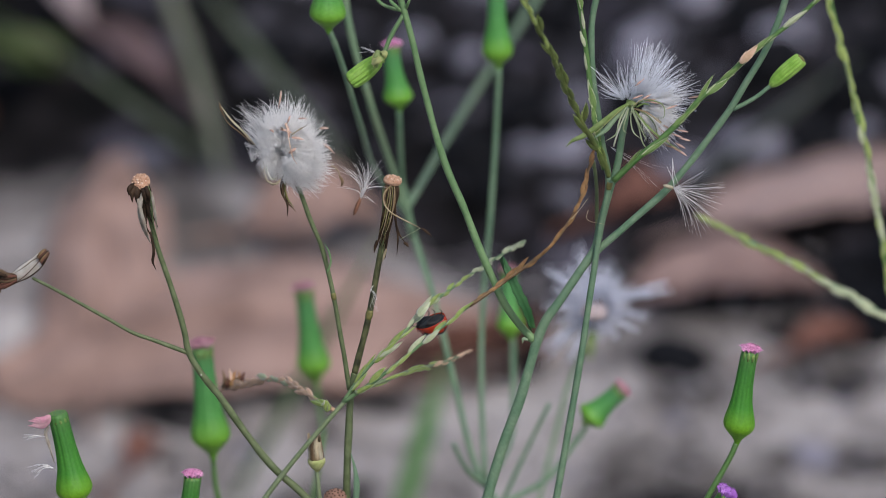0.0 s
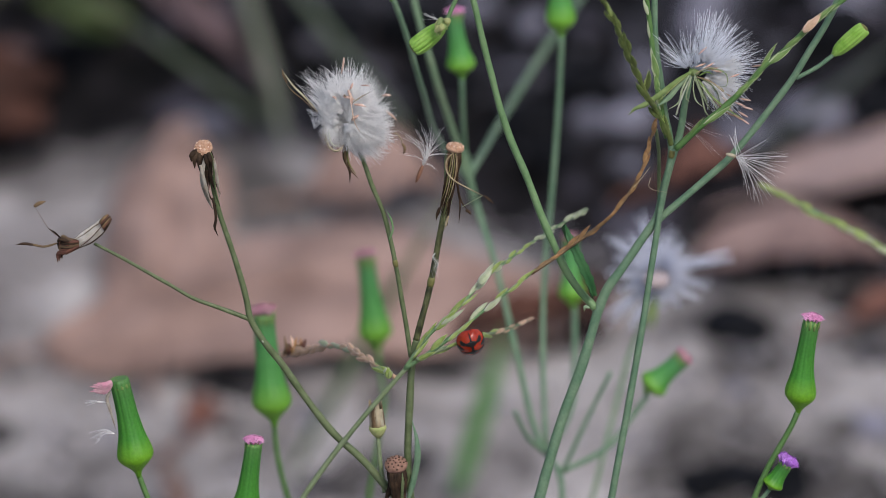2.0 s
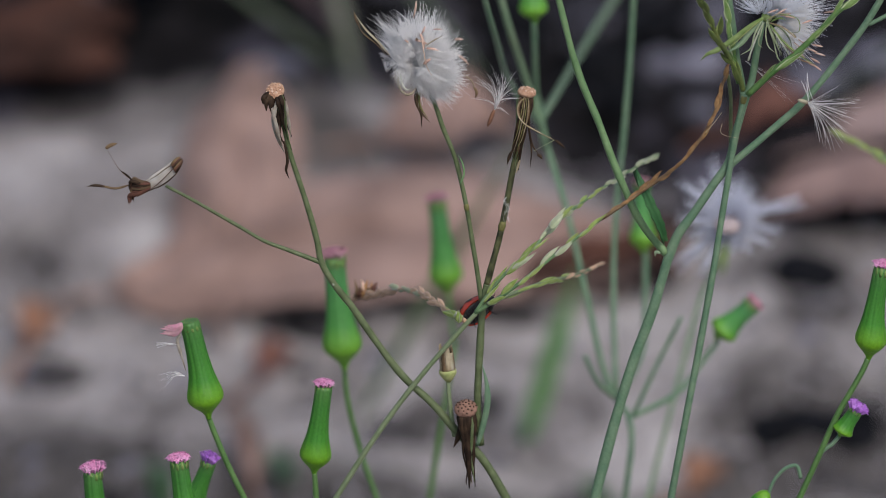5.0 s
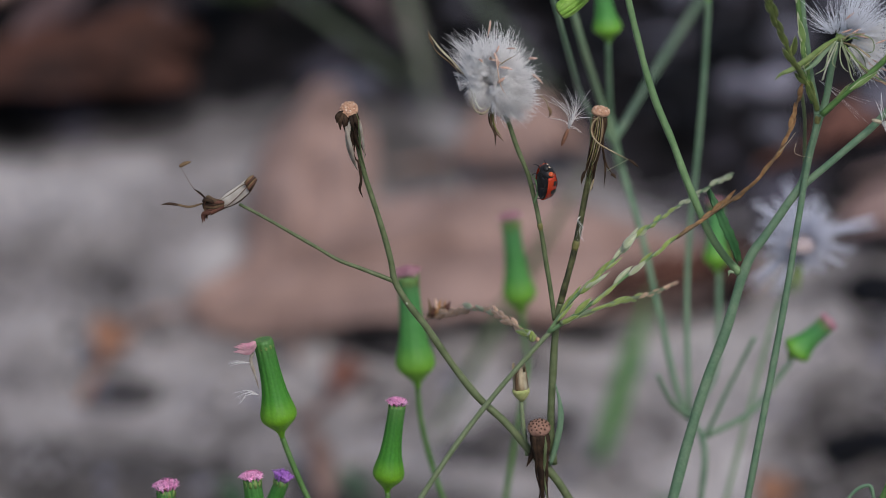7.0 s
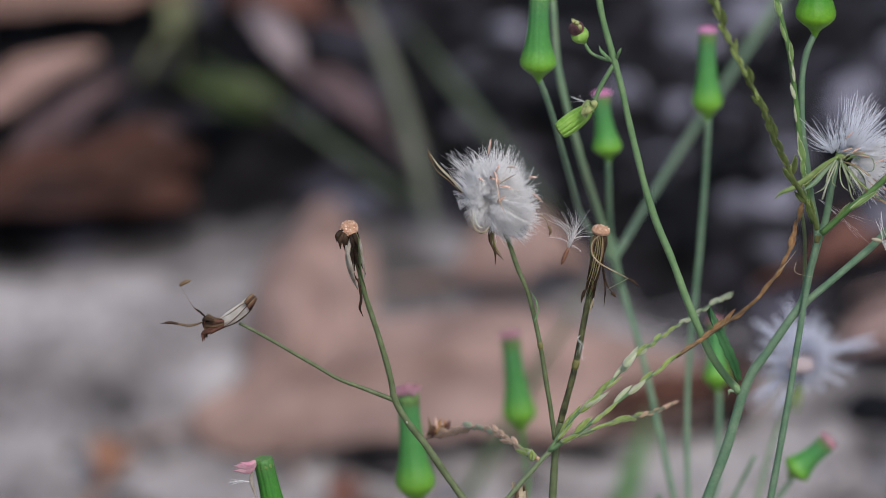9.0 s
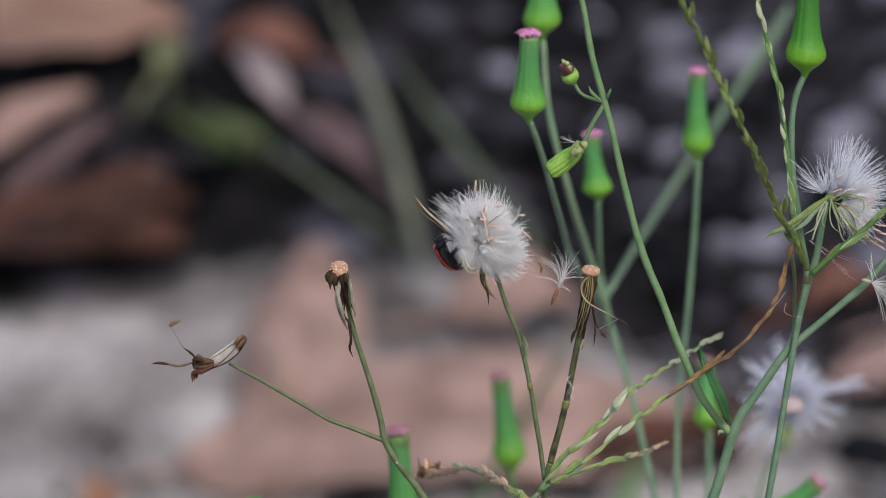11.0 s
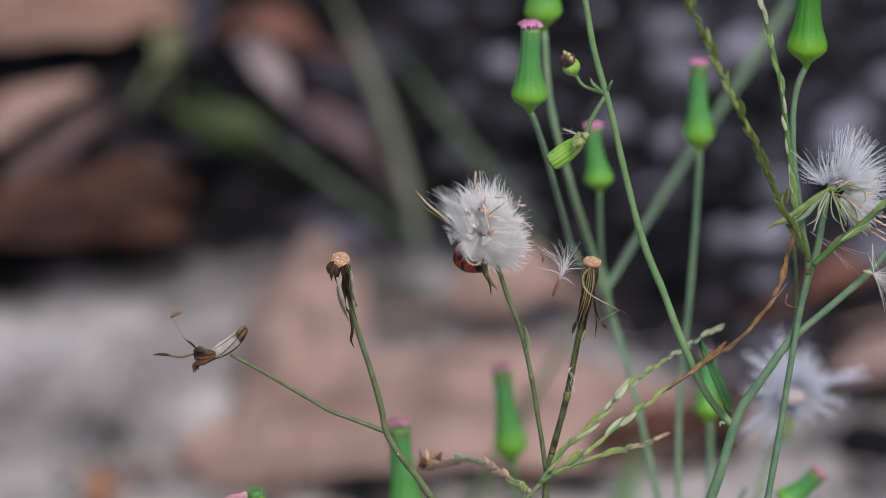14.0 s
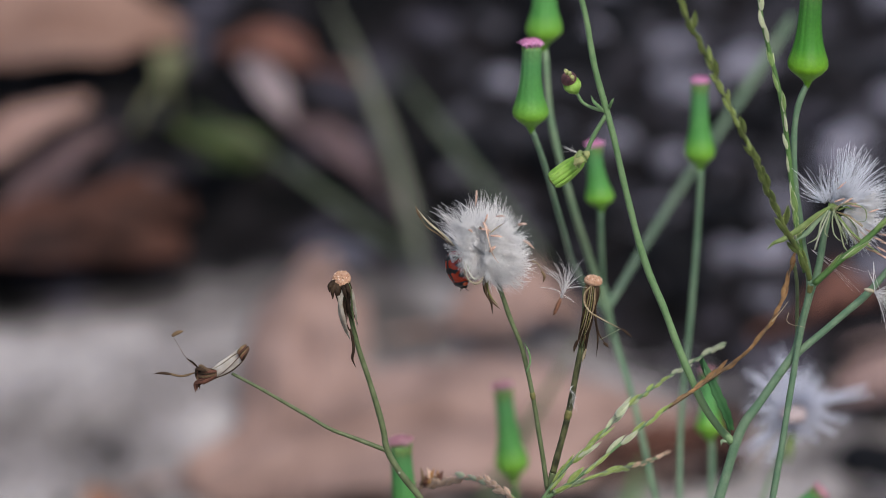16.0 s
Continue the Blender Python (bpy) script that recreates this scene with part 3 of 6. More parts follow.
def dried_head(plant, place, down, r, seed, bracts, disc=DISC, reach=1.0, label="", lift=0.0, tall=0.62, slim=0.6, least=0.5, scar=None):
    """A spent flower base: pitted button with dry bracts folded back along the stem towards down."""
    rng = random.Random(seed)
    c, d = at(*place), (at(*down) - at(*place))
    ln = d.length
    d.normalize()
    m = local(plant, axis_pose(c, c - d + CAM_Z * lift, seed))
    base = part("receptacle", bumpy_disc(r, r * tall, seed), disc, plant, label or "pitted tan flower base", m)
    inv = m.inverted()
    for k in range(26):      # seed scars on the button
        a, q = k * 2.39996, math.sqrt((k + 0.5) / 26) * 0.93
        bm = bmesh.new()
        bmesh.ops.create_icosphere(bm, subdivisions=2, radius=r * (0.08 if scar else rng.uniform(0.08, 0.13)))
        part("scar", bm, scar or (disc, disc, DISC_RIM)[k % 3], base, "", Matrix.Translation((r * q * math.cos(a), r * q * math.sin(a), r * tall * math.sqrt(max(0.05, 1 - q * q)))))
    s = d.orthogonal().normalized()
    e = d.cross(s)
    for k in range(bracts):
        a = 2 * math.pi * k / bracts + rng.uniform(-0.2, 0.2)
        o = s * math.cos(a) + e * math.sin(a)
        le = ln * rng.uniform(least, 1.05) * reach
        w1, w2 = ((s * rng.uniform(-1, 1) + e * rng.uniform(-1, 1)) * r * 0.3 for _ in range(2))
        p = [c + o * r * 0.5 + d * r * 0.2, c + o * r * 0.7 + d * r * 0.7, c + o * r * slim + d * le * 0.4 + w1 * 0.5, c + o * r * slim * 0.8 + d * le * 0.7 + w2 * 0.6, c + o * r * slim * 0.6 + d * le + w1]
        bm = bmesh.new()
        ribbon(bm, [inv @ (q - plant.location) for q in curve_points(p, 4)], r * rng.uniform(0.35, 0.62), (inv.to_3x3() @ o).normalized(), 0.00007, 0.5)
        part("bract", bm, rng.choice([DRY_DARK, DRY_DARK, DRY_DARK, DRY_DARK, DRY_MID, STEM_OLIVE]), base)
        if k % 2:
            bm = bmesh.new()
            tube(bm, [inv @ (q + o * r * 0.06 - plant.location) for q in curve_points([p[0], *p[1:4]], 3)], [r * 0.05, r * 0.025], 4)
            part("bract_edge", bm, KNOT if k % 4 == 1 else DRY_PALE, base)
    return base


def strand(plant, pts, width, material, name="bract", out=None, thin=False, on=None):
    """A single dry strip through places (u, v, back); on: the part that carries it and that part's place."""
    bm = bmesh.new()
    carrier, origin = on or (plant, plant.location)
    c = [q - origin for q in curve_points([at(*p) for p in pts], 5)]
    if thin:
        tube(bm, c, [width * STEP / 2, width * STEP / 4], 5, 0, 0.3)
    else:
        ribbon(bm, c, width * STEP, out or (CAM_Z + Vector((0.2, 0, 0.3))), 0.00007, 0.3)
    return part(name, bm, material, carrier)


def seed_head(plant, centre, count, meshes, axis, width, start, seed, scale=1.0, label=""):
    """A ripe head: seeds with white hair brushes standing out from the hub."""
    rng = random.Random(seed)
    c = at(*centre)
    base = part("seed_head", bumpy_disc(0.0011, 0.0008, seed), DISC, plant, label, local(plant, Matrix.Translation(c)))
    ax = (CAM_X * axis[0] + CAM_Y * axis[1] + CAM_Z * axis[2]).normalized()
    for i in range(count):
        z = 1 - (1 - math.cos(width)) * (i + 0.5) / count
        a = i * 2.39996
        q = math.sqrt(max(0, 1 - z * z))
        s = ax.orthogonal().normalized()
        e = ax.cross(s)
        d = (ax * z + (s * math.cos(a) + e * math.sin(a)) * q + Vector((rng.uniform(-1, 1), rng.uniform(-1, 1), rng.uniform(-1, 1))) * 0.22).normalized()
        m = axis_pose(d * start * rng.uniform(0.6, 1.2), d * 1.0, rng.uniform(0, 6)) @ Matrix.Scale(scale * rng.uniform(0.85, 1.12), 4)
        part("seed", meshes[i % len(meshes)], None, base, "", m)
    return base


# ---------------------------------------------------------------- ground
def build_ground():
    n = 170
    xs = [0.28 * math.sinh(9.5 * (i / n - 0.5)) / math.sinh(1.0) * 0.25 for i in range(n + 1)]
    k = 400 / xs[-1]
    grow = [x if abs(x) < 0.5 else math.copysign(0.5 + (abs(x) - 0.5) * (k * 0.5 if abs(x) > 0.99 * xs[-1] else 1), x) for x in xs]
    bm = bmesh.new()
    g = [[bm.verts.new((x, y + 0.45, ground_z(x, y + 0.45) if max(abs(x), abs(y)) < 1.2 else -0.002)) for x in grow] for y in grow]
    for a, b in zip(g, g[1:]):
        for i in range(n):
            bm.faces.new((a[i], a[i + 1], b[i + 1], b[i])).smooth = True
    ob = new("ground", mesh_of("ground", bm, SOIL))
    tagged(ob, "pale grey sandy soil passing into dark damp humus", "ground", kind="structure")


build_ground()


def dead_leaf(a, b, half, material, label, arch=0.004, cup=0.004, lift=0.001, wave=1.0, seed=1, skew=0.0, lobe=None, peak=0.85, blunt=0.75):
    """A fallen leaf from the ground place a (stalk) to b (tip): cupped blade with midrib, wavy margin, thickness and a stalk."""
    rng = random.Random(seed)
    ga, gb = on_ground(*a), on_ground(*b)
    d = gb - ga
    ln = d.length
    t = d.normalized()
    s = Vector((-t.y, t.x, 0))
    nu, nv = 30, 14
    bm = bmesh.new()
    off = Vector((seed * 3.1, seed * 1.7, 0))
    top, low = [], []
    for i in range(nu + 1):
        f = i / nu
        w = half * (math.sin(math.pi * min(1, f * 0.94 + 0.03) ** peak) ** blunt)
        rt, rl = [], []
        for j in range(nv + 1):
            q = 2 * j / nv - 1
            x, y = f * ln, q * w * (1 + 0.06 * noise.noise(Vector((f * 9, q * 2, seed)))) + skew * half * math.sin(math.pi * f)
            p = Vector((f * 3, q * 1.5, 0)) + off
            z = lift + arch * math.sin(math.pi * f) + cup * q * q + 0.003 * wave * noise.noise(p * 1.3) + 0.0012 * wave * noise.noise(p * 4) - 0.0006 * math.exp(-(q * 8) ** 2)
            if lobe:
                z += lobe[0] * math.exp(-((f - lobe[1]) / lobe[2]) ** 2 - ((q - lobe[3]) / lobe[4]) ** 2)
            co = t * x + s * y + Vector((0, 0, max(z, 0.0012)))
            rt.append(bm.verts.new(co + Vector((0, 0, 0.0004))))
            rl.append(bm.verts.new(co))
        top.append(rt)
        low.append(rl)
    for g, flip in ((top, False), (low, True)):
        for i in range(nu):
            for j in range(nv):
                q = (g[i][j], g[i + 1][j], g[i + 1][j + 1], g[i][j + 1])
                bm.faces.new(q[::-1] if flip else q).smooth = True
    for i in range(nu):
        for j, fl in ((0, False), (nv, True)):
            q = (top[i][j], low[i][j], low[i + 1][j], top[i + 1][j])
            bm.faces.new(q[::-1] if fl else q)
    for i in (0, nu):
        for j in range(nv):
            q = (top[i][j], top[i][j + 1], low[i][j + 1], low[i][j])
            bm.faces.new(q if i == 0 else q[::-1])
    ob = new("dead_leaf", mesh_of("dead_leaf", bm, material))
    ob.location = Vector((ga.x, ga.y, ground_z(ga.x, ga.y)))
    tagged(ob, label, "leaf", "fallen leaves")
    rib = bmesh.new()
    path = []
    for i in range(nu + 1):
        f = i / nu
        p = Vector((f * 3, 0, 0)) + off
        z = lift + arch * math.sin(math.pi * f) + 0.003 * wave * noise.noise(p * 1.3) + 0.0012 * wave * noise.noise(p * 4)
        if lobe:
            z += lobe[0] * math.exp(-((f - lobe[1]) / lobe[2]) ** 2 - (lobe[3] / lobe[4]) ** 2)
        path.append(t * (f * ln) + s * (skew * half * math.sin(math.pi * f)) + Vector((0, 0, max(z, 0.0012) + 0.0002)))
    path = [path[0] - t * 0.012 + Vector((0, 0, -lift * 0.6)), path[0] - t * 0.006, *path]
    tube(rib, path, [0.0007, 0.0002], 6)
    part("midrib", rib, material, ob)
    return ob


def lump(name, material, label, category, group, u, v, size, seed, flat=0.7):
    """An uneven stone or coal half sunk in the ground."""
    g = on_ground(u, v)
    bm = bmesh.new()
    bmesh.ops.create_icosphere(bm, subdivisions=3, radius=1)
    o = Vector((seed * 1.37, seed * 0.71, seed * 0.33))
    for w in bm.verts:
        k = 1 + 0.35 * noise.noise(w.co * 1.2 + o) + 0.15 * noise.noise(w.co * 3 + o)
        w.co = Vector((w.co.x * k, w.co.y * k * 0.85, w.co.z * k * flat)) * size
    for f in bm.faces:
        f.smooth = seed % 3 != 0
    ob = new(name, mesh_of(name, bm, material))
    ob.location = (g.x, g.y, ground_z(g.x, g.y) + size * flat * 0.35)
    ob.rotation_euler = (0, 0, seed * 2.1)
    return tagged(ob, label, category, group)


# the two large curled leaves in the middle distance
dead_leaf((165, 715), (212, 310), 0.0118, TAN_LEAF, "large pinkish-tan dry leaf, curled up, on the soil", 0.006, -0.003, 0.003, 1.2, 2, lobe=(0.006, 0.85, 0.3, 0.0, 0.8), peak=0.85, blunt=0.42)
dead_leaf((-25, 668), (975, 598), 0.0228, TAN_LEAF, "large pinkish-tan dry leaf lying arched on the soil", 0.009, -0.003, 0.003, 1.2, 3, 0.10, peak=0.95)
# two dark leaves added to stand in for the large leaf's shaded underside
dead_leaf((690, 700), (960, 650), 0.0054, RUST_LEAF_AND_SHADE, "added dark rust-brown leaf standing in for shade under a large pale one", 0.003, 0.002, 0.005, 1.0, 22)
dead_leaf((812, 652), (985, 614), 0.0032, RUST_LEAF_AND_SHADE, "added dark rust-brown leaf standing in for shade under a large pale one", 0.003, 0.002, 0.005, 1.0, 23)
dead_leaf((438, 414), (680, 402), 0.0120, TAN_LEAF, "small pinkish-tan dry leaf behind the large ones", 0.006, 0.002, 0.002, 1.0, 16)
dead_leaf((1245, 402), (1720, 322), 0.0105, PINK_LEAF, "pale pinkish dry leaf at the edge of the humus", 0.004, 0.003, 0.002, 1.0, 4)
dead_leaf((1075, 378), (1210, 346), 0.0050, RED_LEAF, "reddish-brown dry leaf at the edge of the humus", 0.004, 0.002, 0.002, 1.0, 19)
dead_leaf((1125, 530), (1460, 520), 0.0095, BROWN_LEAF, "brown dry leaf lying flat on dark soil", 0.006, 0.002, 0.002, 1.0, 5)
dead_leaf((-553, -52), (-32, -74), 0.021, UMBER_LEAF, "broad brown dry leaf on dark humus", 0.006, 0.003, 0.003, 1.0, 6)
dead_leaf((-429, 196), (-196, 53), 0.0052, PALE_LEAF, "pinkish-tan oval dry leaf on dark humus", 0.003, 0.002, 0.004, 0.6, 7)
dead_leaf((-353, 266), (-155, 98), 0.0042, MAUVE_LEAF, "narrow mauve-brown weathered leaf", 0.003, 0.002, 0.004, 0.6, 11)
dead_leaf((-488, 310), (-27, 298), 0.0135, RUST_LEAF_AND_SHADE, "dark rust-brown rotting leaf on humus", 0.004, 0.003, 0.002, 1.0, 8)
dead_leaf((-298, 255), (-13, 236), 0.009, RUST_LEAF_AND_SHADE, "dark rust-brown rotting leaf on humus", 0.003, 0.002, 0.003, 1.0, 12)
dead_leaf((-108, 212), (-48, 186), 0.003, MAUVE_LEAF, "small mauve-brown leaf scrap on humus", 0.002, 0.001, 0.006, 0.6, 17)
dead_leaf((189, -57), (28, -80), 0.0065, RED_LEAF, "small reddish-brown dry leaf", 0.003, 0.002, 0.002, 1.0, 9)
dead_leaf((302, 172), (140, 64), 0.0042, MAUVE_LEAF, "narrow mauve-brown weathered leaf", 0.003, 0.002, 0.003, 0.6, 10)
dead_leaf((152, 72), (64, -26), 0.0034, GREY_LEAF, "pale greyish-pink weathered leaf scrap on humus", 0.003, 0.001, 0.006, 0.6, 21)
lump("stone", STONE, "blue-grey stone half sunk in dark humus", "stone", "stones", *(253, 277), 0.006, 404, 0.4)
dead_leaf((224, 1054), (189, 917), 0.002, TAN_LEAF, "narrow tan leaf scrap on sand", 0.003, 0.002, 0.002, 0.6, 18)
dead_leaf((-179, 768), (-144, 717), 0.004, ORANGE_BIT, "small orange-brown leaf scrap on sand", 0.003, 0.002, 0.002, 0.6, 13)
dead_leaf((990, 998), (1050, 967), 0.004, ORANGE_BIT, "small orange-brown leaf scrap on sand", 0.003, 0.002, 0.002, 0.6, 14)
dead_leaf((233, 821), (283, 781), 0.004, RED_LEAF, "small reddish-brown leaf scrap on sand", 0.002, 0.002, 0.001, 0.6, 15)

dead_leaf((1400, 640), (1520, 612), 0.0035, RED_LEAF, "small reddish-brown leaf scrap on sand", 0.002, 0.002, 0.001, 0.6, 24)
lump("stone", LILAC, "blue-grey stone half sunk in sand", "stone", "stones", *(1440, 800), 0.004, 405, 0.4)

dead_leaf((-72, 6), (-30, -34), 0.0036, WEED_PALE, "small pale olive leaf on dark humus", 0.002, 0.002, 0.006, 0.6, 25)

# stones and coals
_rng = random.Random(3)
for k in range(70):
    u, v = _rng.uniform(420, 1750), _rng.uniform(-220, 300)
    if u > 850:
        v = _rng.uniform(-220, 600)
    if u < 1380:
        v = min(v, 330)
    elif 300 < v < 520:
        v -= 260
    if k % 3 or (u > 850 and v > 400) or u < 700:
        lump("coal", CHAR_AND_SHADE, "black lump of charred wood on humus", "charcoal", "coals", u, v, _rng.uniform(0.003, 0.008), k)
    else:
        lump("stone", STONE, "blue-grey stone half sunk in dark humus", "stone", "stones", u, v, _rng.uniform(0.003, 0.006), k, 0.5)
for k, (u, v, size) in enumerate(((1140, 60, 0.0055), (1235, -20, 0.005), (1120, 110, 0.005), (960, -70, 0.006), (880, -20, 0.004), (525, -40, 0.004), (700, -120, 0.005), (1380, 60, 0.006), (1500, 170, 0.005), (1010, 250, 0.005), (1330, 250, 0.006), (830, 90, 0.004))):
    lump("stone", LILAC, "lilac-grey stone half sunk in dark humus", "stone", "stones", u, v, size, 500 + k, 0.5)


def gravel():
    """Loose crumbs of stone scattered over the humus."""
    bm = bmesh.new()
    for k in range(420):
        g = on_ground(_rng.uniform(420, 1800), _rng.uniform(-240, 330))
        size = _rng.uniform(0.0012, 0.0034)
        c = Vector((g.x, g.y, ground_z(g.x, g.y) + size * 0.3))
        new_verts = bmesh.ops.create_icosphere(bm, subdivisions=1, radius=size)["verts"]
        for w in new_verts:
            w.co = c + Vector((w.co.x, w.co.y, w.co.z * 0.6)) * (1 + 0.3 * noise.noise(w.co * 500 + c * 90))
    ob = new("gravel", mesh_of("gravel", bm, CRUMB))
    tagged(ob, "lilac-grey and black stone crumbs strewn on humus", "gravel", kind="stuff")


gravel()


def grit():
    """Sand grains and crumbs, light and dark, strewn over the pale soil."""
    rng = random.Random(9)
    for material, count, lo, hi, label in ((PEBBLE, 1300, 0.0004, 0.0011, "pale grains of coarse sand on the soil"), (CRUMB, 420, 0.0005, 0.0012, "dark crumbs of humus and bark on the sand")):
        bm = bmesh.new()
        for k in range(count):
            g = on_ground(rng.uniform(-420, 1720), rng.uniform(420, 1120))
            size = rng.uniform(lo, hi)
            c = Vector((g.x, g.y, ground_z(g.x, g.y) + size * 0.3))
            for w in bmesh.ops.create_icosphere(bm, subdivisions=1, radius=size)["verts"]:
                w.co = c + Vector((w.co.x, w.co.y, w.co.z * 0.6)) * (1 + 0.3 * noise.noise(w.co * 500 + c * 90))
        ob = new("grit", mesh_of("grit", bm, material))
        tagged(ob, label, "gravel", kind="stuff")


grit()
# flat dark lumps; those along the large leaf's edge stand in for its shade
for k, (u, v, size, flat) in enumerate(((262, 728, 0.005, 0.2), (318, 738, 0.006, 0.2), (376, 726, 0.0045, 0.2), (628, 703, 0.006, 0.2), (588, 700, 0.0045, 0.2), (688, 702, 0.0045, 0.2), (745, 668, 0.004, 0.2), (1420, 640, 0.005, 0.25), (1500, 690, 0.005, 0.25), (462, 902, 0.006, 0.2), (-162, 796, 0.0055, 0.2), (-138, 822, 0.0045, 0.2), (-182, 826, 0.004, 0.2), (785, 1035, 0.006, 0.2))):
    lump("coal", SHADE_CRUST, "flat dark lump on sand, in part standing in for shade under the large leaf", "charcoal", "coals", u, v, size * 0.8, 600 + k, flat)
# black coals; the lumps tucked at the leaf edges imitate the shade beneath them
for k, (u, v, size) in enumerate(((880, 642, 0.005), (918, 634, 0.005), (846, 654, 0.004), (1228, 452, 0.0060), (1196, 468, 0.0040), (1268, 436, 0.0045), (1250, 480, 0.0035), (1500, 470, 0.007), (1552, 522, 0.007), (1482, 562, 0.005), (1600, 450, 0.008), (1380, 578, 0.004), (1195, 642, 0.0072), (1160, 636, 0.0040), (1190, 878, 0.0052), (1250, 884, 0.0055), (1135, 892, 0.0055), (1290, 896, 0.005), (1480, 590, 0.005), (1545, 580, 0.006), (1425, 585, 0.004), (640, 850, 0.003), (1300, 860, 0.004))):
    lump("coal", CHAR_AND_SHADE, "black lump on sand, charred wood and in part stand-in for shade under leaves", "charcoal", "coals", u, v, size, 100 + k, 0.35)


for k in range(46):
    u, v = _rng.uniform(-350, 1700), _rng.uniform(470, 1080)
    if u > 850 and v < 660 or 0 < u < 950 and v < 700:
        continue
    if k % 3 == 0:
        lump("coal", CHAR_AND_SHADE, "black crumb of charred wood on sand", "charcoal", "coals", u, v, _rng.uniform(0.0015, 0.003), 300 + k, 0.5)
    else:
        lump("pebble", STONE, "small pebble lying on grey sand", "stone", "pebbles", u, v, _rng.uniform(0.0012, 0.0026), 300 + k, 0.5)


# ---------------------------------------------------------------- dry tassel-flower plant
def dry_plant():
    p = thing("tassel_flower_plant", "tassel-flower plant gone to seed, olive stems with spent heads", "plant", root_under(*(672, 1046)))
    stem(p, [(256, 345), (268, 395), (280, 442), (291, 474), (306, 518), (327, 590), (334, 624), (353, 657), (389, 702), (420, 746), (453, 791), (488, 832), (529, 868), (578, 922), (621, 967), (672, 1048)], 0.28, 0.62, STEM_OLIVE, "main_stem", True)
    stem(p, [(694, 345), (686, 395), (673, 451), (665, 495), (657, 540), (646, 590), (636, 628), (628, 660)], 0.36, 0.42, STEM_BROWN, knots=(0.62,))
    stem(p, [(628, 660), (624, 679), (619, 724), (617, 769), (615, 813), (614, 880), (620, 945)], 0.43, 0.49, STEM_OLIVE)
    stem(p, [(518, 308), (531, 339), (547, 384), (569, 437), (581, 482), (592, 533), (602, 590), (610, 635), (618, 690)], 0.3, 0.3, STEM_OLIVE, knots=(0.62,))
    stem(p, [(57, 492), (100, 514), (147, 540), (192, 565), (237, 590), (268, 601), (312, 617), (333, 625)], 0.2, 0.3, STEM_OLIVE)
    stem(p, [(560, 823), (564, 868), (573, 930)], 0.3, 0.3, CULM)
    stem(p, [(594, 882), (601, 927), (616, 962)], 0.3, 0.35, STEM_OLIVE)
    bm = bmesh.new()      # a pale speck stuck to the stem
    tube(bm, [at(355 + k, 662 + 2 * k, -0.8) - p.location for k in range(4)], [0.00004, 0.00016, 0.00005], 6)
    part("speck", bm, HUSK_WHITE, p, "pale speck stuck to the stem")
    # narrow stem leaf
    strand(p, [(614, 946, -1), (624, 908, -1), (631, 868, -1), (629, 836, -1), (621, 803, -1)], 11, STEM, "leaf")
    strand(p, [(578, 484, -1), (585, 466, -1), (582, 446, -1), (573, 430, 0)], 3.6, STEM_MID, "leaf")
    # spent heads
    dried_head(p, (249, 322, -1), (272, 425), 0.00118, 5, 9, lift=0.9, tall=0.45, slim=0.55, label="pitted tan flower base with dark folded bracts")
    strand(p, [(252, 340, -2), (247, 375, -2.5), (258, 412, -2), (266, 430, -1)], 8, PAPER)
    strand(p, [(268, 340, -2), (274, 375, -2), (278, 408, -1.5)], 5, PAPER)
    for k, (du, dv, w) in enumerate(((-22, 24, 9), (-16, 36, 9), (-7, 40, 10), (8, 38, 9), (15, 34, 8))):
        strand(p, [(248 + du * 0.45, 326, -1.5), (248 + du * 0.85, 322 + dv * 0.5, -2.2), (250 + du, 322 + dv, -2)], w, DRY_DARK)
    strand(p, [(244, 352, -2.5), (252, 385, -3), (262, 420, -2)], 7, PAPER)
    strand(p, [(266, 410, -1.5), (272, 450, -1.5), (270, 462, -1.5), (276, 478, -1.5)], 5, DRY_DARK)
    dried_head(p, (695, 320, -0.5), (677, 455), 0.00118, 6, 11, tall=0.5, slim=0.45)
    strand(p, [(692, 328, -2), (680, 342, -2.4), (679, 358, -2.6), (688, 373, -2.8), (708, 386, -2.6), (734, 399, -2.2), (746, 405, -2)], 2.6, DRY_PALE)
    strand(p, [(692, 329, -1.8), (682, 343, -2.2), (681, 358, -2.4), (690, 375, -2.6), (710, 388, -2.4), (734, 400, -2)], 2.2, DRY_MID)
    strand(p, [(746, 404, -2), (752, 408, -2), (759, 414, -2), (764, 419, -2)], 4.5, DRY_DARK)
    strand(p, [(744, 404, -2), (726, 414, -2), (708, 424, -2)], 0.9, HUSK_PALE, "filament", thin=True)
    strand(p, [(700, 345, -1), (700, 390, -1), (706, 414, -1), (717, 430, -1)], 4, DRY_DARK)
    strand(p, [(714, 430, -1), (719, 432, -1), (723, 438, -1)], 5.5, DRY_DARK)
    strand(p, [(699, 390, -1), (704, 420, -1), (702, 454, -1)], 3, DRY_DARK)
    rng = random.Random(17)
    for k in range(11):      # flat bracts lying side by side along the stem, twisted and browned
        x = -7 + 1.35 * k
        w = rng.uniform(-3, 3)
        strand(p, [(694 + x * 0.7, 327, -1.2), (690 + x + w, 360, -1.9), (683 + x - w, 396, -1.9), (673 + x * 0.9 + w, 420 + 22 * rng.random(), -1.2)], rng.uniform(3.5, 6.5), (DRY_DARK, DRY_DARK, STEM_BROWN, DRY_DARK, DRY_MID)[k % 5])
    for k in range(4):      # their pale edges
        x = -6 + 4 * k
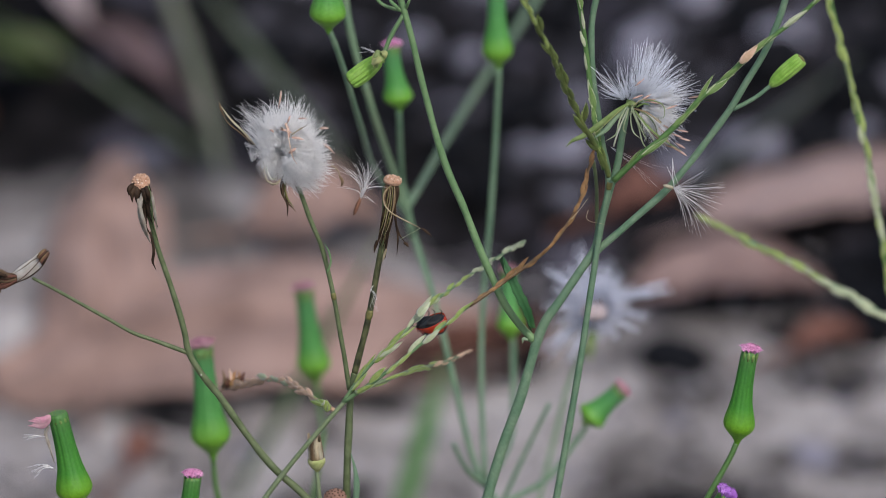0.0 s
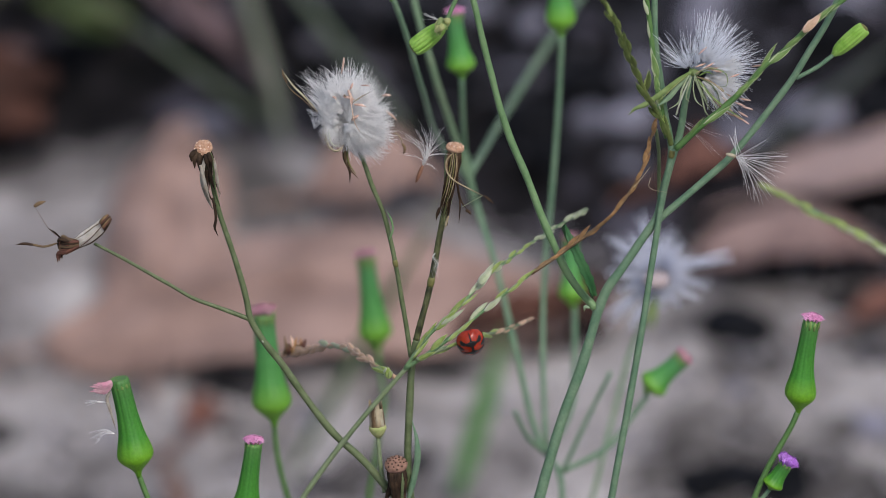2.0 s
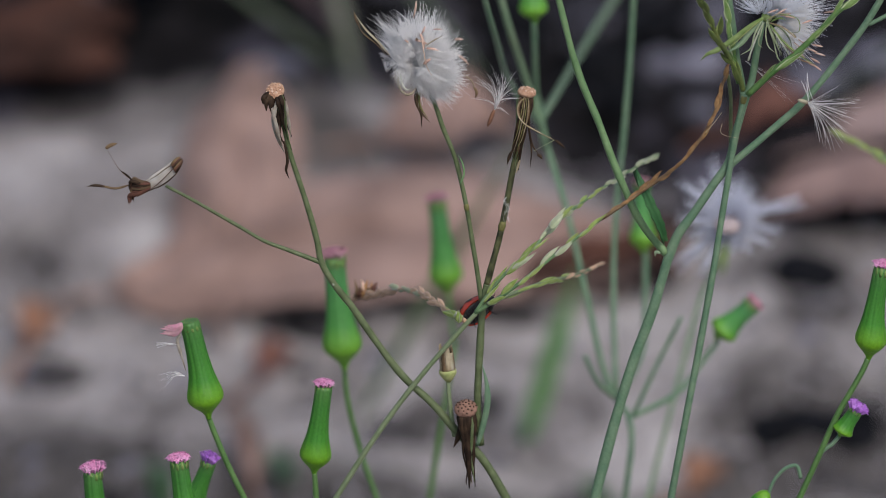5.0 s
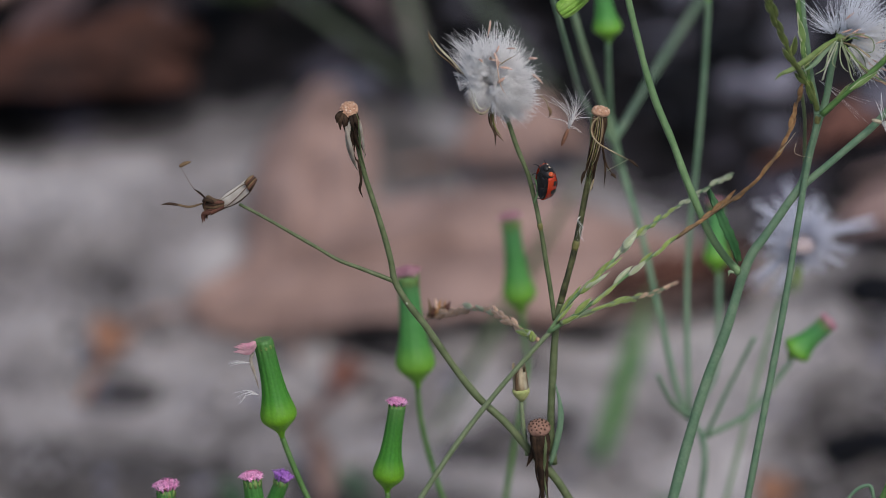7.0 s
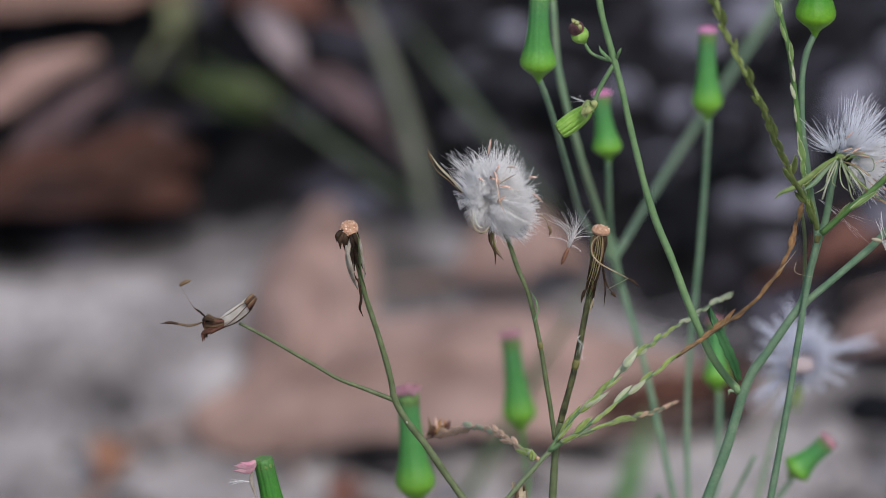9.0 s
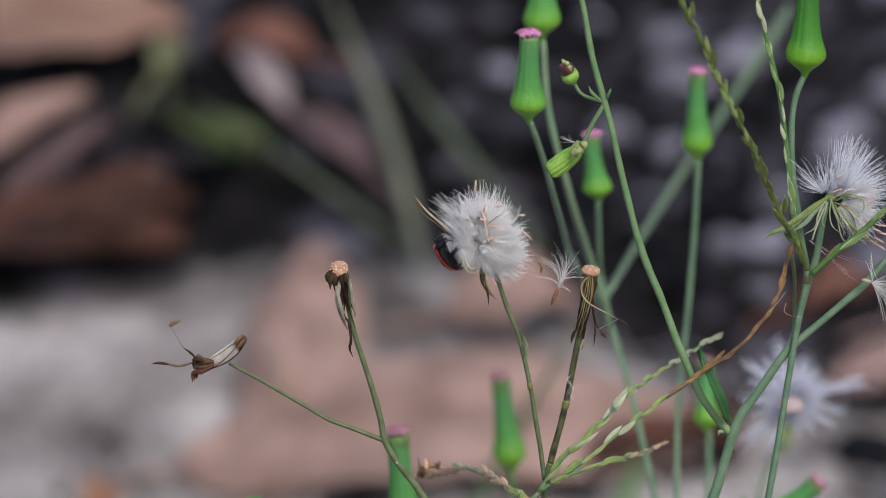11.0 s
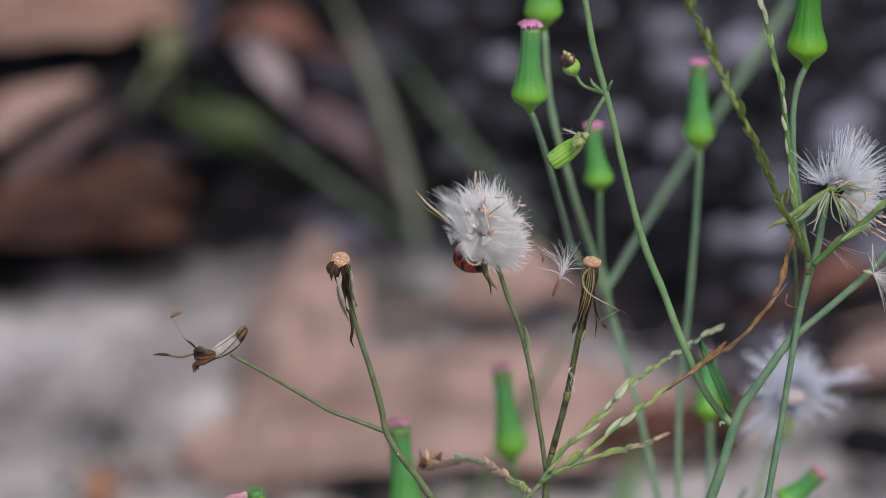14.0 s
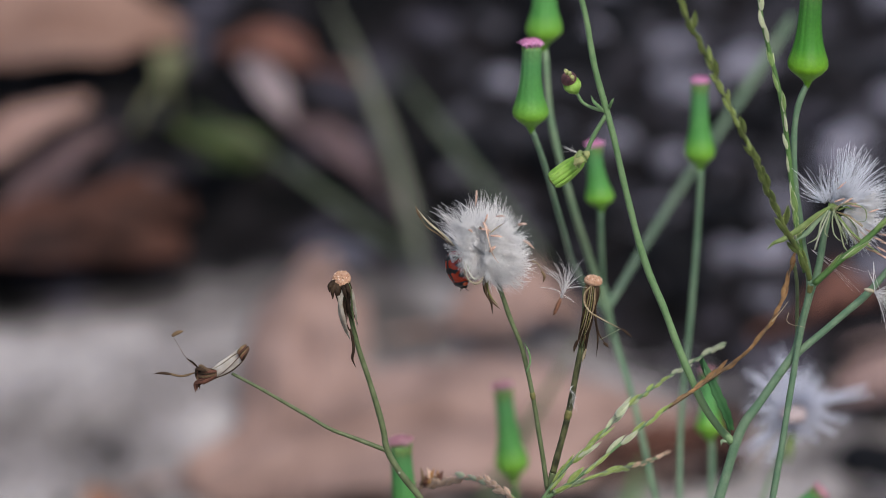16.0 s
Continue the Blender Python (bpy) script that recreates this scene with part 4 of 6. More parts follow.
        strand(p, [(694 + x * 0.7, 330, -2.0), (690 + x, 364, -2.7), (682 + x, 400, -2.6), (674 + x, 418 + 9 * (k % 3), -2.0)], 1.4, (KNOT, DRY_PALE)[k % 2])
    strand(p, [(668, 425, -2), (664, 436, -2), (662, 448, -2)], 5, DRY_DARK)
    strand(p, [(684, 440, -2), (680, 452, -2), (677, 464, -2)], 4, DRY_PALE)
    dried_head(p, (*(593, 881), -2), (*(602, 1017), -2), 0.00145, 8, 14, DISC_BROWN, lift=0.5, tall=0.58, slim=0.4, least=0.8, scar=DRY_DARK, label="brown pitted flower base with blackish hanging bracts")
    strand(p, [(*(585, 903), -1), (*(581, 928), -1), (*(572, 950), -1)], 10, DRY_DARK)
    # tattered head on the side branch
    rng = random.Random(4)
    for k in range(13):      # folded bracts round the silvery tube
        a = 2 * math.pi * k / 13
        o, w = math.cos(a), math.sin(a)
        m = PAPER_WHITE if w > 0.1 and abs(o) < 0.8 else (DRY_MID, DRY_DARK)[k % 2]
        strand(p, [(82 + 3 * o, 447 + 6 * o, -1 - 0.5 * w), (68 + 5 * o, 463 + 7 * o, -1 - 0.7 * w), (46 + 7 * o, 480 + 8 * o, -1 - 0.9 * w), (24 + 6 * o, 493 + 6 * o, -1 - 0.7 * w), (8 - 8 * rng.random(), 499 + 14 * o, -1 - 0.9 * w)], 10 if m is PAPER_WHITE else 6, m)
    for k in range(6):      # ragged brown lip of the tube
        e = -1 + 0.4 * k
        strand(p, [(70 + 4 * e, 462 + 7 * e, -2.2), (78 + 3 * e, 451 + 6 * e, -2.2), (84 + 2 * e + 3 * rng.random(), 444 + 4 * e, -1.8)], 5, (DRY_MID, DRY_RED, DRY_DARK)[k % 3])
    for dv, m in ((-9, DRY_MID), (8, DRY_RED)):
        strand(p, [(78, 452, -2), (62, 465 + dv * 0.7, -2.4), (40, 484 + dv, -2.4), (20, 496 + dv, -2.2)], 1.5, m)
    for k in range(16):
        a = k / 15
        e = rng.random()
        strand(p, [(30, 488 + 8 * a, -1.4 - 0.4 * (k % 3)), (14 - 4 * e, 486 + 20 * a, -2.2), (2 - 10 * e, 482 + 34 * a + 4 * rng.uniform(-1, 1), -1.6 + rng.random()), (4 - 12 * e, 490 + 36 * a, -1.5)], rng.uniform(4, 8), (DRY_MID, DRY_DARK, DRY_RED, DRY_RED)[k % 4])
    strand(p, [(*(-6, 481), -1), (*(-22, 468), -1), (*(-38, 444), -1), (*(-49, 426), -1)], 1.0, DRY_MID, "filament", thin=True)
    strand(p, [(*(-50, 427), -1), (*(-40, 421), -1), (*(-29, 418), -1)], 7, DRY_MID)
    strand(p, [(*(-1, 485), -1), (*(-13, 473), -1), (*(-24, 466), -1)], 3, DRY_DARK)
    strand(p, [(*(-6, 491), -1), (*(-33, 498), -1), (*(-56, 494), -1), (*(-83, 495), -1)], 4, DRY_MID)
    strand(p, [(*(-51, 495), -1.2), (*(-66, 493), -1.2), (*(-79, 494), -1.2)], 5, DRY_DARK)
    # dried cup
    c = at(*(561, 823))
    cup = part("dried_cup", bmesh.new(), CREAM_BRACT, p, "yellowish dried flower cup with striped papery bracts", local(p, axis_pose(c, at(*(556, 776)))))
    bm = bmesh.new()
    lathe(bm, [(-0.0008, 0.0003), (-0.0002, 0.0008), (0.0004, 0.00112), (0.0008, 0.00108), (0.0010, 0.0005)], 16)
    bmesh.ops.recalc_face_normals(bm, faces=bm.faces[:])
    bm.to_mesh(cup.data)
    bm.free()
    for k in range(9):
        a = 2 * math.pi * k / 9
        o = Vector((math.cos(a), math.sin(a), 0))
        bm = bmesh.new()
        ribbon(bm, [o * 0.00088 + Vector((0, 0, z)) - o * z * 0.05 for z in (0.0004, 0.0014, 0.0024, 0.0031 + 0.0005 * (k % 3))], 0.00072, o, 0.00006, 0.3, taper=False)
        part("bract", bm, (HUSK_TAN, DRY_MID, DRY_PALE)[k % 3], cup)
    # fluffy seed head: brushes of hair from the hub, shorter matted locks over its face, dry florets caught in it
    hub = at(502, 290, 0)
    h = part("seed_head", bumpy_disc(0.0013, 0.0011, 3), DISC_BROWN, p, "fluffy white seed head, ruffled and half blown", local(p, Matrix.Translation(hub)))
    reach = [(-180, 50), (-150, 47), (-120, 44), (-95, 38), (-75, 38), (-44, 74), (-28, 85), (-8, 85), (11, 81), (29, 88), (52, 102), (72, 114), (98, 126), (112, 110), (124, 112), (132, 98), (140, 78), (152, 68), (169, 52), (180, 44)]
    rng = random.Random(44)

    def far(a):
        return [v0 + (v1 - v0) * (a - a0) / (a1 - a0) for (a0, v0), (a1, v1) in zip(reach, reach[1:]) if a0 <= a <= a1][0] * STEP

    def lock(base, tip, count, spread, bend, r=0.000023):
        bm = bmesh.new()
        brush(bm, rng, base, tip, count, spread, 0.0003, r, bend, 0.5, None, 0.13)
        part("fluff", bm, HAIR, h)

    for k in range(84):      # the long brushes
        a = -70 + 205 * ((k * 0.61803) % 1.0) + rng.uniform(-3, 3) if k % 6 else rng.uniform(-175, 175)
        z = rng.uniform(-0.6, 0.75) if k % 3 else rng.uniform(-0.15, 0.2)
        d = CAM_X * math.cos(radians(a)) + CAM_Y * math.sin(radians(a))
        ln = far(a) * rng.uniform(0.82, 1.05)
        lock(d * ln * 0.1 + CAM_Z * z * ln * 0.12, d * ln * (1 - 0.3 * z * z) + CAM_Z * (z * ln * 0.75), 46, ln * rng.uniform(0.12, 0.22), rng.uniform(0.0, 0.16))
    part("fluff", bumpy_disc(0.0021, 0.0020, 3), HAIR, h, "matted white hairs", Matrix.Translation(at(508, 262, 0.8) - hub))
    for k in range(92):      # long locks that lie over the face, fanned out from the low side and curling at their ends
        a = -62 + 205 * ((k * 0.61803 + 0.3) % 1.0) + rng.uniform(-7, 7)
        f = rng.uniform(0.42, 0.97)
        n = 0.08 + 0.5 * f * rng.random()
        e = far(a) / STEP
        dx, dy = e * math.cos(radians(a)), e * math.sin(radians(a))
        q = rng.uniform(-9, 9)
        c = at(498 + dx * n + q, 276 - dy * n - q, -1.6 - 3.2 * math.sqrt(1 - n * n) * rng.uniform(0.7, 1.1)) - hub
        lock(c, at(502 + dx * f, 286 - dy * f, -0.6 - 3.4 * math.sqrt(1 - f * f) * rng.uniform(0.6, 1.2)) - hub, 26, STEP * rng.uniform(6, 15), rng.uniform(0.05, 0.3), 0.000021)
    for k in range(22):      # locks hanging over the low side
        a = -172 + 112 * ((k * 0.61803) % 1.0)
        f = rng.uniform(0.7, 1.0)
        dx, dy = far(a) / STEP * math.cos(radians(a)), far(a) / STEP * math.sin(radians(a))
        lock(at(496 + dx * 0.1 + rng.uniform(-14, 14), 272 + rng.uniform(-10, 6), -2.8) - hub, at(502 + dx * f, 290 - dy * f, -2.4 - rng.random()) - hub, 24, STEP * rng.uniform(5, 10), rng.uniform(0.05, 0.25), 0.000021)
    for k in range(20):      # short matted tufts that close the middle
        a, q = k * 2.4, math.sqrt((k + 0.5) / 20)
        u, v = 506 + 34 * q * math.cos(a), 262 + 30 * q * math.sin(a)
        c = at(u, v, -1.2 - 2.4 * math.sqrt(1 - 0.8 * q * q)) - hub
        d = (CAM_X * (math.cos(a) * q + 0.4) + CAM_Y * (0.3 - math.sin(a) * q * 0.8) + CAM_Z * 0.4 + Vector((rng.uniform(-1, 1), rng.uniform(-1, 1), rng.uniform(-1, 1))) * 0.4).normalized()
        lock(c, c + d * STEP * rng.uniform(14, 30) * (0.6 if u < 480 else 1), 26, STEP * rng.uniform(4, 9), rng.uniform(0.1, 0.4), 0.000026)
    for k in range(16):      # tufts that stand up where the locks part
        u, v = 487 + rng.uniform(-13, 15), 268 + rng.uniform(-9, 9)
        c = at(u, v, -2.6) - hub
        d = (CAM_X * rng.uniform(-0.5, 0.7) + CAM_Y * rng.uniform(-0.6, 0.5) + CAM_Z * 0.8).normalized()
        lock(c, c + d * STEP * rng.uniform(18, 30), 24, STEP * rng.uniform(5, 9), rng.uniform(0.1, 0.35), 0.000022)
    for u0, v0, u1, v1 in ((462, 232, 412, 181), (466, 238, 422, 186), (470, 232, 432, 182), (462, 246, 436, 226), (452, 262, 436, 258), (448, 284, 440, 262)):      # loose locks on the lee side
        lock(at(u0, v0, -1) - hub, at(u1, v1, -2) - hub, 16, STEP * 6, 0.1)
    for u0, v0, u1, v1 in ((480, 262, 460, 300), (484, 266, 463, 312), (488, 270, 470, 319), (494, 274, 481, 322), (500, 278, 494, 318), (474, 256, 453, 284), (478, 268, 468, 306), (490, 272, 476, 312), (504, 280, 504, 322), (482, 262, 466, 296)):      # locks that droop over the curled bract
        lock(at(u0, v0, -3.2) - hub, at(u1, v1, -4.8) - hub, 24, STEP * rng.uniform(5, 9), rng.uniform(0.05, 0.2), 0.00002)
    held = (h, hub)
    # pinkish florets and seeds caught in the hair: middle, depth, slant, length, width
    for u, v, back, slant, ln, w in ((495, 176, -2.4, -100, 30, 3.4), (509, 232, -5.5, -73, 28, 4.8), (507, 233, -5.5, -18, 23, 4.1), (527, 246, -5.4, -11, 21, 4.1), (518, 267, -5.4, 37, 15, 5.4),
                                     (574, 228, -3.4, 0, 15, 4.1), (582, 264, -3.4, -42, 27, 4.1), (481, 233, -5.2, -40, 8, 3.4), (510, 213, -5.2, -113, 15, 3.4), (536, 211, -4.7, -4, 15, 2.7)):
        du, dv = 0.5 * ln * math.cos(radians(slant)), -0.5 * ln * math.sin(radians(slant))
        strand(p, [(u - du, v - dv, back + 0.4), (u + 1, v - 1, back), (u + du, v + dv, back + 0.4)], w, ACHENE, on=held)
    strand(p, [(498, 226, -5.2), (500, 229, -5.4), (503, 230, -5.2)], 2.7, DRY_MID, on=held)
    strand(p, [(515, 240, -5), (529, 230, -5.5), (544, 222, -5)], 2, DRY_PALE, on=held)
    strand(p, [(507, 222, -5.6), (512, 252, -6.2), (517, 276, -6), (526, 292, -5)], 1.5, HUSK_BLUSH, on=held)
    # hooked floret on the lee side
    strand(p, [(586, 292, -3), (597, 301, -3.2), (602, 314, -3)], 2, DRY_PALE, on=held)
    strand(p, [(601, 312, -3), (606, 321, -3), (603, 332, -3)], 5, DRY_MID, on=held)
    # long straight bract
    strand(p, [(452, 258, -2), (430, 233, -2), (406, 209, -2), (391, 188, -2)], 3.4, HUSK_TAN, on=held)
    strand(p, [(450, 261, -1.8), (426, 236, -1.8), (403, 217, -1.8), (394, 203, -1.8)], 1.4, DRY_MID, on=held)
    strand(p, [(397, 206, -2.2), (391, 194, -2.4), (388, 181, -2.2)], 3.4, DRY_MID, on=held)
    # curled cream bracts under the head
    strand(p, [(466, 286, -4), (468, 306, -4.3), (473, 320, -4.3), (484, 326, -4), (497, 316, -3)], 3.4, HUSK_TAN, on=held)
    strand(p, [(471, 290, -4), (474, 308, -4.5), (482, 318, -4.5), (492, 314, -4)], 2.7, HUSK_WHITE, on=held)
    strand(p, [(462, 280, -3.4), (462, 300, -3.8), (470, 316, -3.8), (480, 325, -3.6)], 1.4, DRY_PALE, on=held)
    strand(p, [(480, 327, -3.6), (490, 325, -3.8), (500, 312, -3.4)], 4.1, HUSK_TAN, on=held)
    strand(p, [(503, 308, -2), (500, 334, -2), (507, 356, -2), (523, 374, -2)], 5, DRY_MID, on=held)
    strand(p, [(506, 312, -2.3), (504, 334, -2.3), (510, 354, -2.3), (520, 367, -2.3)], 3, KNOT, on=held)
    strand(p, [(499, 310, -2), (499, 340, -2), (508, 360, -2), (509, 382, -2)], 5, DRY_DARK, on=held)
    strand(p, [(508, 308, -2.2), (505, 330, -2.2), (503, 348, -2.2)], 2.4, HUSK_TAN, on=held)
    part("wisp", hair_wisp(rng, [at(*q) - p.location for q in ((662, 505, -1), (656, 512, -1.5), (664, 525, -1.5), (658, 534, -1.5), (663, 548, -1.5))], 11, 0.0006, 0.000011), HAIR, p, "stray white hairs")
    return h


SEED_HEAD = dry_plant()


# ---------------------------------------------------------------- large green tassel-flower plant
def green_plant():
    p = thing("tassel_flower_plant", "tall glaucous green tassel-flower plant with buds and a seed head", "plant", root_under(*(819, 1054)))
    stem(p, [(1111, 188), (1101, 241), (1092, 295), (1080, 335), (1066, 384), (1052, 441), (1025, 482), (987, 538), (966, 567), (951, 602), (937, 650), (922, 702), (891, 786), (864, 876), (819, 1054)], 0.42, 0.78, STEM, "main_stem", True, n=10)
    stem(p, [(645, -255), (676, -146), (692, -61), (714, 16), (726, 58), (744, 134), (759, 192), (777, 258), (793, 304), (820, 366), (851, 446), (869, 487), (892, 536), (917, 572), (944, 602)], 0.36, 0.52, STEM_MID)
    stem(p, [(1405, -70), (1386, 13), (1373, 49), (1350, 98), (1320, 147), (1293, 192), (1252, 248), (1212, 299), (1177, 339), (1141, 371), (1101, 406), (1065, 437), (1040, 462)], 0.40, 0.48, STEM)
    stem(p, [(1072, -40), (1055, 0), (1047, 50), (1047, 90), (1050, 147), (1058, 201), (1067, 262), (1077, 318), (1068, 380)], 0.40, 0.42, STEM)
    stem(p, [(1050, 285, 4), (1055, 320, 4), (1056, 370, 4), (1054, 430, 4), (1040, 470, 3)], 0.24, 0.26, STEM_OLIVE)
    stem(p, [(1366, 150), (1338, 172), (1298, 194)], 0.24, 0.28, STEM)
    stem(p, [(661, -13), (673, 5), (691, 14), (716, 20)], 0.2, 0.24, STEM_MID)
    stem(p, [(680, 93), (692, 64), (714, 26)], 0.26, 0.28, STEM_MID)
    stem(p, [(673, 107), (678, 101), (684, 93)], 0.3, 0.26, STEM)
    flower_head(p, (1069, -32), (1076, -200), 72, PINK, 3, label="large closed green flower head")
    flower_head(p, (1364, 152), (1418, 104), 28, None, 4, neck=1.25, label="small green bud with brownish tip", skin=BUD)
    flower_head(p, (675, 105), (620, 143), 34, None, 5, neck=1.4, label="nodding pale green bud", skin=BUD)
    c = at(*(661, -13))
    cup = part("bud_cup", bmesh.new(), BUD, p, "small yellow-green bud cup", local(p, axis_pose(c, at(*(641, -47), -1))))
    bm = bmesh.new()
    lathe(bm, [(-0.0002, 0.0002), (0.0002, 0.0005), (0.0006, 0.0009), (0.0011, 0.0011), (0.0016, 0.00105), (0.0018, 0.0007)], 33, 0.05, 11)
    bmesh.ops.recalc_face_normals(bm, faces=bm.faces[:])
    bm.to_mesh(cup.data)
    bm.free()
    part("bud_tip", bumpy_disc(0.00098, 0.0009, 9), TIP_RED, cup, "dark red-brown withered tip", Matrix.Translation((-0.0001, 0, 0.0022)))
    for q in ((1007,99), (1001,96), (1012,106)):
        e = (647, -41)
        strand(p, [(e[0] + q[0] - 1004, e[1] + q[1] - 100, -2), (e[0] + q[0] - 1006, e[1] + q[1] - 106, -2.6), (e[0] + q[0] - 1009, e[1] + q[1] - 109, -2)], 7, CREAM_BRACT)
    strand(p, [(*(712, 22), 0), (*(698, 9), -1), (*(691, 2), -1), (*(687, -8), -1)], 6, STEM_MID, "leaf")
    strand(p, [(*(719, 16), 0), (*(723, 4), -1), (*(727, -4), -1)], 5, STEM_MID, "leaf")
    rng = random.Random(8)
    for k in range(11):      # withered cream bracts at the nodding bud's base
        q = (678, 91)
        e = (q[0] - 22 + 26 * rng.random(), q[1] + 8 + 24 * rng.random())
        strand(p, [(q[0] - 4, q[1] + 2, -0.5), ((q[0] + e[0]) / 2 + rng.uniform(-8, 6), (q[1] + e[1]) / 2 + rng.uniform(-6, 4), -2 - rng.random()), (e[0], e[1], -2.5)], rng.uniform(8, 14), CREAM_BRACT if k % 3 else REFLEX, "bract")
    part("wisp", hair_wisp(rng, [at(*q) - p.location for q in ((*(664, 93), -2), (*(652, 87), -2), (*(644, 81), -2))], 9, 0.0008, 0.00002), HAIR, p, "stray white hairs")
    # toothed leaf in the fork
    ax = [at(*q) - p.location for q in ((*(939, 582), -1), (*(929, 553), -2), (*(910, 513), -2.5), (*(894, 479), -2), (*(886, 457), -1))]
    c = curve_points(ax, 6)
    bm = bmesh.new()
    rows = []
    for i, q in enumerate(c):
        f = i / (len(c) - 1)
        w = 0.00068 * math.sin(math.pi * min(1, 0.12 + 0.9 * f)) ** 0.8 * (1.18 if i % 3 == 0 else 0.92)
        t = (c[min(i + 1, len(c) - 1)] - c[max(i - 1, 0)]).normalized()
        s = t.cross(CAM_Z + CAM_X * 0.8).normalized()
        nn = s.cross(t)
        rows.append([bm.verts.new(q + s * w * x + nn * (0.0006 * x * x + y)) for x, y in ((-1, 0), (-0.5, 0), (0, -0.0001), (0.5, 0), (1, 0), (1, -0.00012), (0, -0.0003), (-1, -0.00012))])
    for a, b in zip(rows, rows[1:]):
        for k in range(8):
            bm.faces.new((a[k], a[(k + 1) % 8], b[(k + 1) % 8], b[k])).smooth = True
    part("leaf", bm, LEAF, p, "dark green toothed stem leaf")
    strand(p, [(934, 602, -1), (926, 600, -1), (925, 608, -1)], 5, STEM_PALE, "leaf")
    # open seed head with folded green bracts
    hub = at(1118, 182, -1)
    h = part("seed_head", bumpy_disc(0.0007, 0.0006, 21), REFLEX, p, "shaggy white seed head with green folded bracts", local(p, Matrix.Translation(hub)))
    rng = random.Random(12)
    # fans of brushes: first and last root, brushes, first and last slant, first and last length, hairs, spread
    for u0, v0, u1, v1, count, a0, a1, l0, l1, hairs, wide in ((1101, 172, 1100, 174, 5, 128, 168, 78, 40, 11, 8), (1105, 168, 1117, 164, 4, 112, 82, 62, 78, 8, 8), (1130, 152, 1158, 174, 11, 86, 4, 86, 84, 27, 14),
                                                              (1148, 182, 1142, 208, 8, -3, -62, 78, 64, 34, 18), (1112, 176, 1138, 180, 9, 60, -24, 44, 66, 30, 14)):
        for k in range(count):
            f = k / (count - 1)
            a, ln = radians(a0 + (a1 - a0) * f + rng.uniform(-4, 4)), (l0 + (l1 - l0) * f) * rng.uniform(0.9, 1.08)
            u, v = u0 + (u1 - u0) * f, v0 + (v1 - v0) * f
            bm = bmesh.new()
            brush(bm, rng, at(u, v, -1.5) - hub, at(u + ln * math.cos(a), v - ln * math.sin(a), -1.5 + rng.uniform(-1.5, 2.5)) - hub, hairs, wide * STEP, 0.00025, 0.00002, rng.uniform(0.0, 0.12), 0.45, None, 0.08)
            part("seed", bm, HAIR_COOL, h, "brush of straight white hairs")
    for u0, v0, u1, v1 in ((1104, 176, 1086, 150), (1110, 172, 1100, 142), (1122, 170, 1124, 132), (1130, 166, 1140, 122), (1134, 164, 1152, 112), (1138, 166, 1166, 122), (1142, 168, 1176, 136), (1146, 172, 1188, 152), (1146, 178, 1198, 170), (1132, 160, 1146, 108), (1150, 170, 1196, 140), (1140, 172, 1180, 160)):      # their dense white roots
        bm = bmesh.new()
        brush(bm, rng, at(u0, v0, -2) - hub, at(u1, v1, -2.6) - hub, 26, STEP * 7, 0.0003, 0.000026, 0.08, 0.6, None, 0.06)
        part("seed", bm, HAIR_COOL, h)
    for k in range(26):      # matted warmer mass on the low side
        a = radians(-62 + 84 * ((k * 0.61803) % 1.0))
        f = 62 + 34 * rng.random()
        bm = bmesh.new()
        q = rng.uniform(14, 40)
        brush(bm, rng, at(1126 + q * math.cos(a), 184 - q * math.sin(a), -1.4) - hub, at(1122 + f * math.cos(a), 184 - f * math.sin(a), -2.6 + 2 * rng.random()) - hub, 40, STEP * rng.uniform(7, 13), 0.0004, 0.000026, rng.uniform(0.05, 0.2), 0.5, None, 0.1)
        part("seed", bm, HAIR, h, "matted brush of cream-white hairs")
    for u, v, ang in ((1172, 232, -40), (1182, 226, -30), (1178, 246, -45), (1150, 178, 10), (1144, 172, 30), (1158, 182, -10), (1198, 240, -20), (1208, 232, -10), (1212, 247, -15), (1204, 258, -30), (1207, 270, -35), (1196, 264, -30), (1189, 190, 20), (1229, 172, 10), (1132, 146, 40), (1128, 172, 20)):
        bm = bmesh.new()
        c, o = at(u, v, -2.6) - hub, CAM_X * math.cos(radians(ang)) + CAM_Y * math.sin(radians(ang))
        tube(bm, [c + o * x for x in (-0.0007, -0.0003, 0.0002, 0.0007)], [0.00004, 0.00011, 0.00013, 0.00005], 6)
        part("achene", bm, ACHENE, h)
    for q, w, m in (([(1112, 184), (1088, 200), (1062, 220), (1030, 242), (1012, 250), (1002, 260)], 11, REFLEX), ([(1110, 188), (1090, 208), (1070, 232), (1050, 246)], 11, STEM_PALE),
                    ([(1108, 190), (1096, 215), (1090, 238), (1072, 250)], 7, HUSK_PALE), ([(1106, 188), (1086, 206), (1058, 232), (1040, 244)], 3, CREAM_BRACT),
                    ([(1118, 186), (1124, 205), (1134, 228), (1144, 250)], 4, HUSK_PALE), ([(1119, 186), (1128, 210), (1140, 236), (1146, 252)], 2.5, STEM_OLIVE),
                    ([(1120, 186), (1150, 178), (1174, 188), (1174, 208), (1156, 209)], 3, REFLEX)):
        strand(p, [(a, b, -3 - 0.3 * (w % 5)) for a, b in q], w * 0.85 if w > 9 else w * 0.5, m)
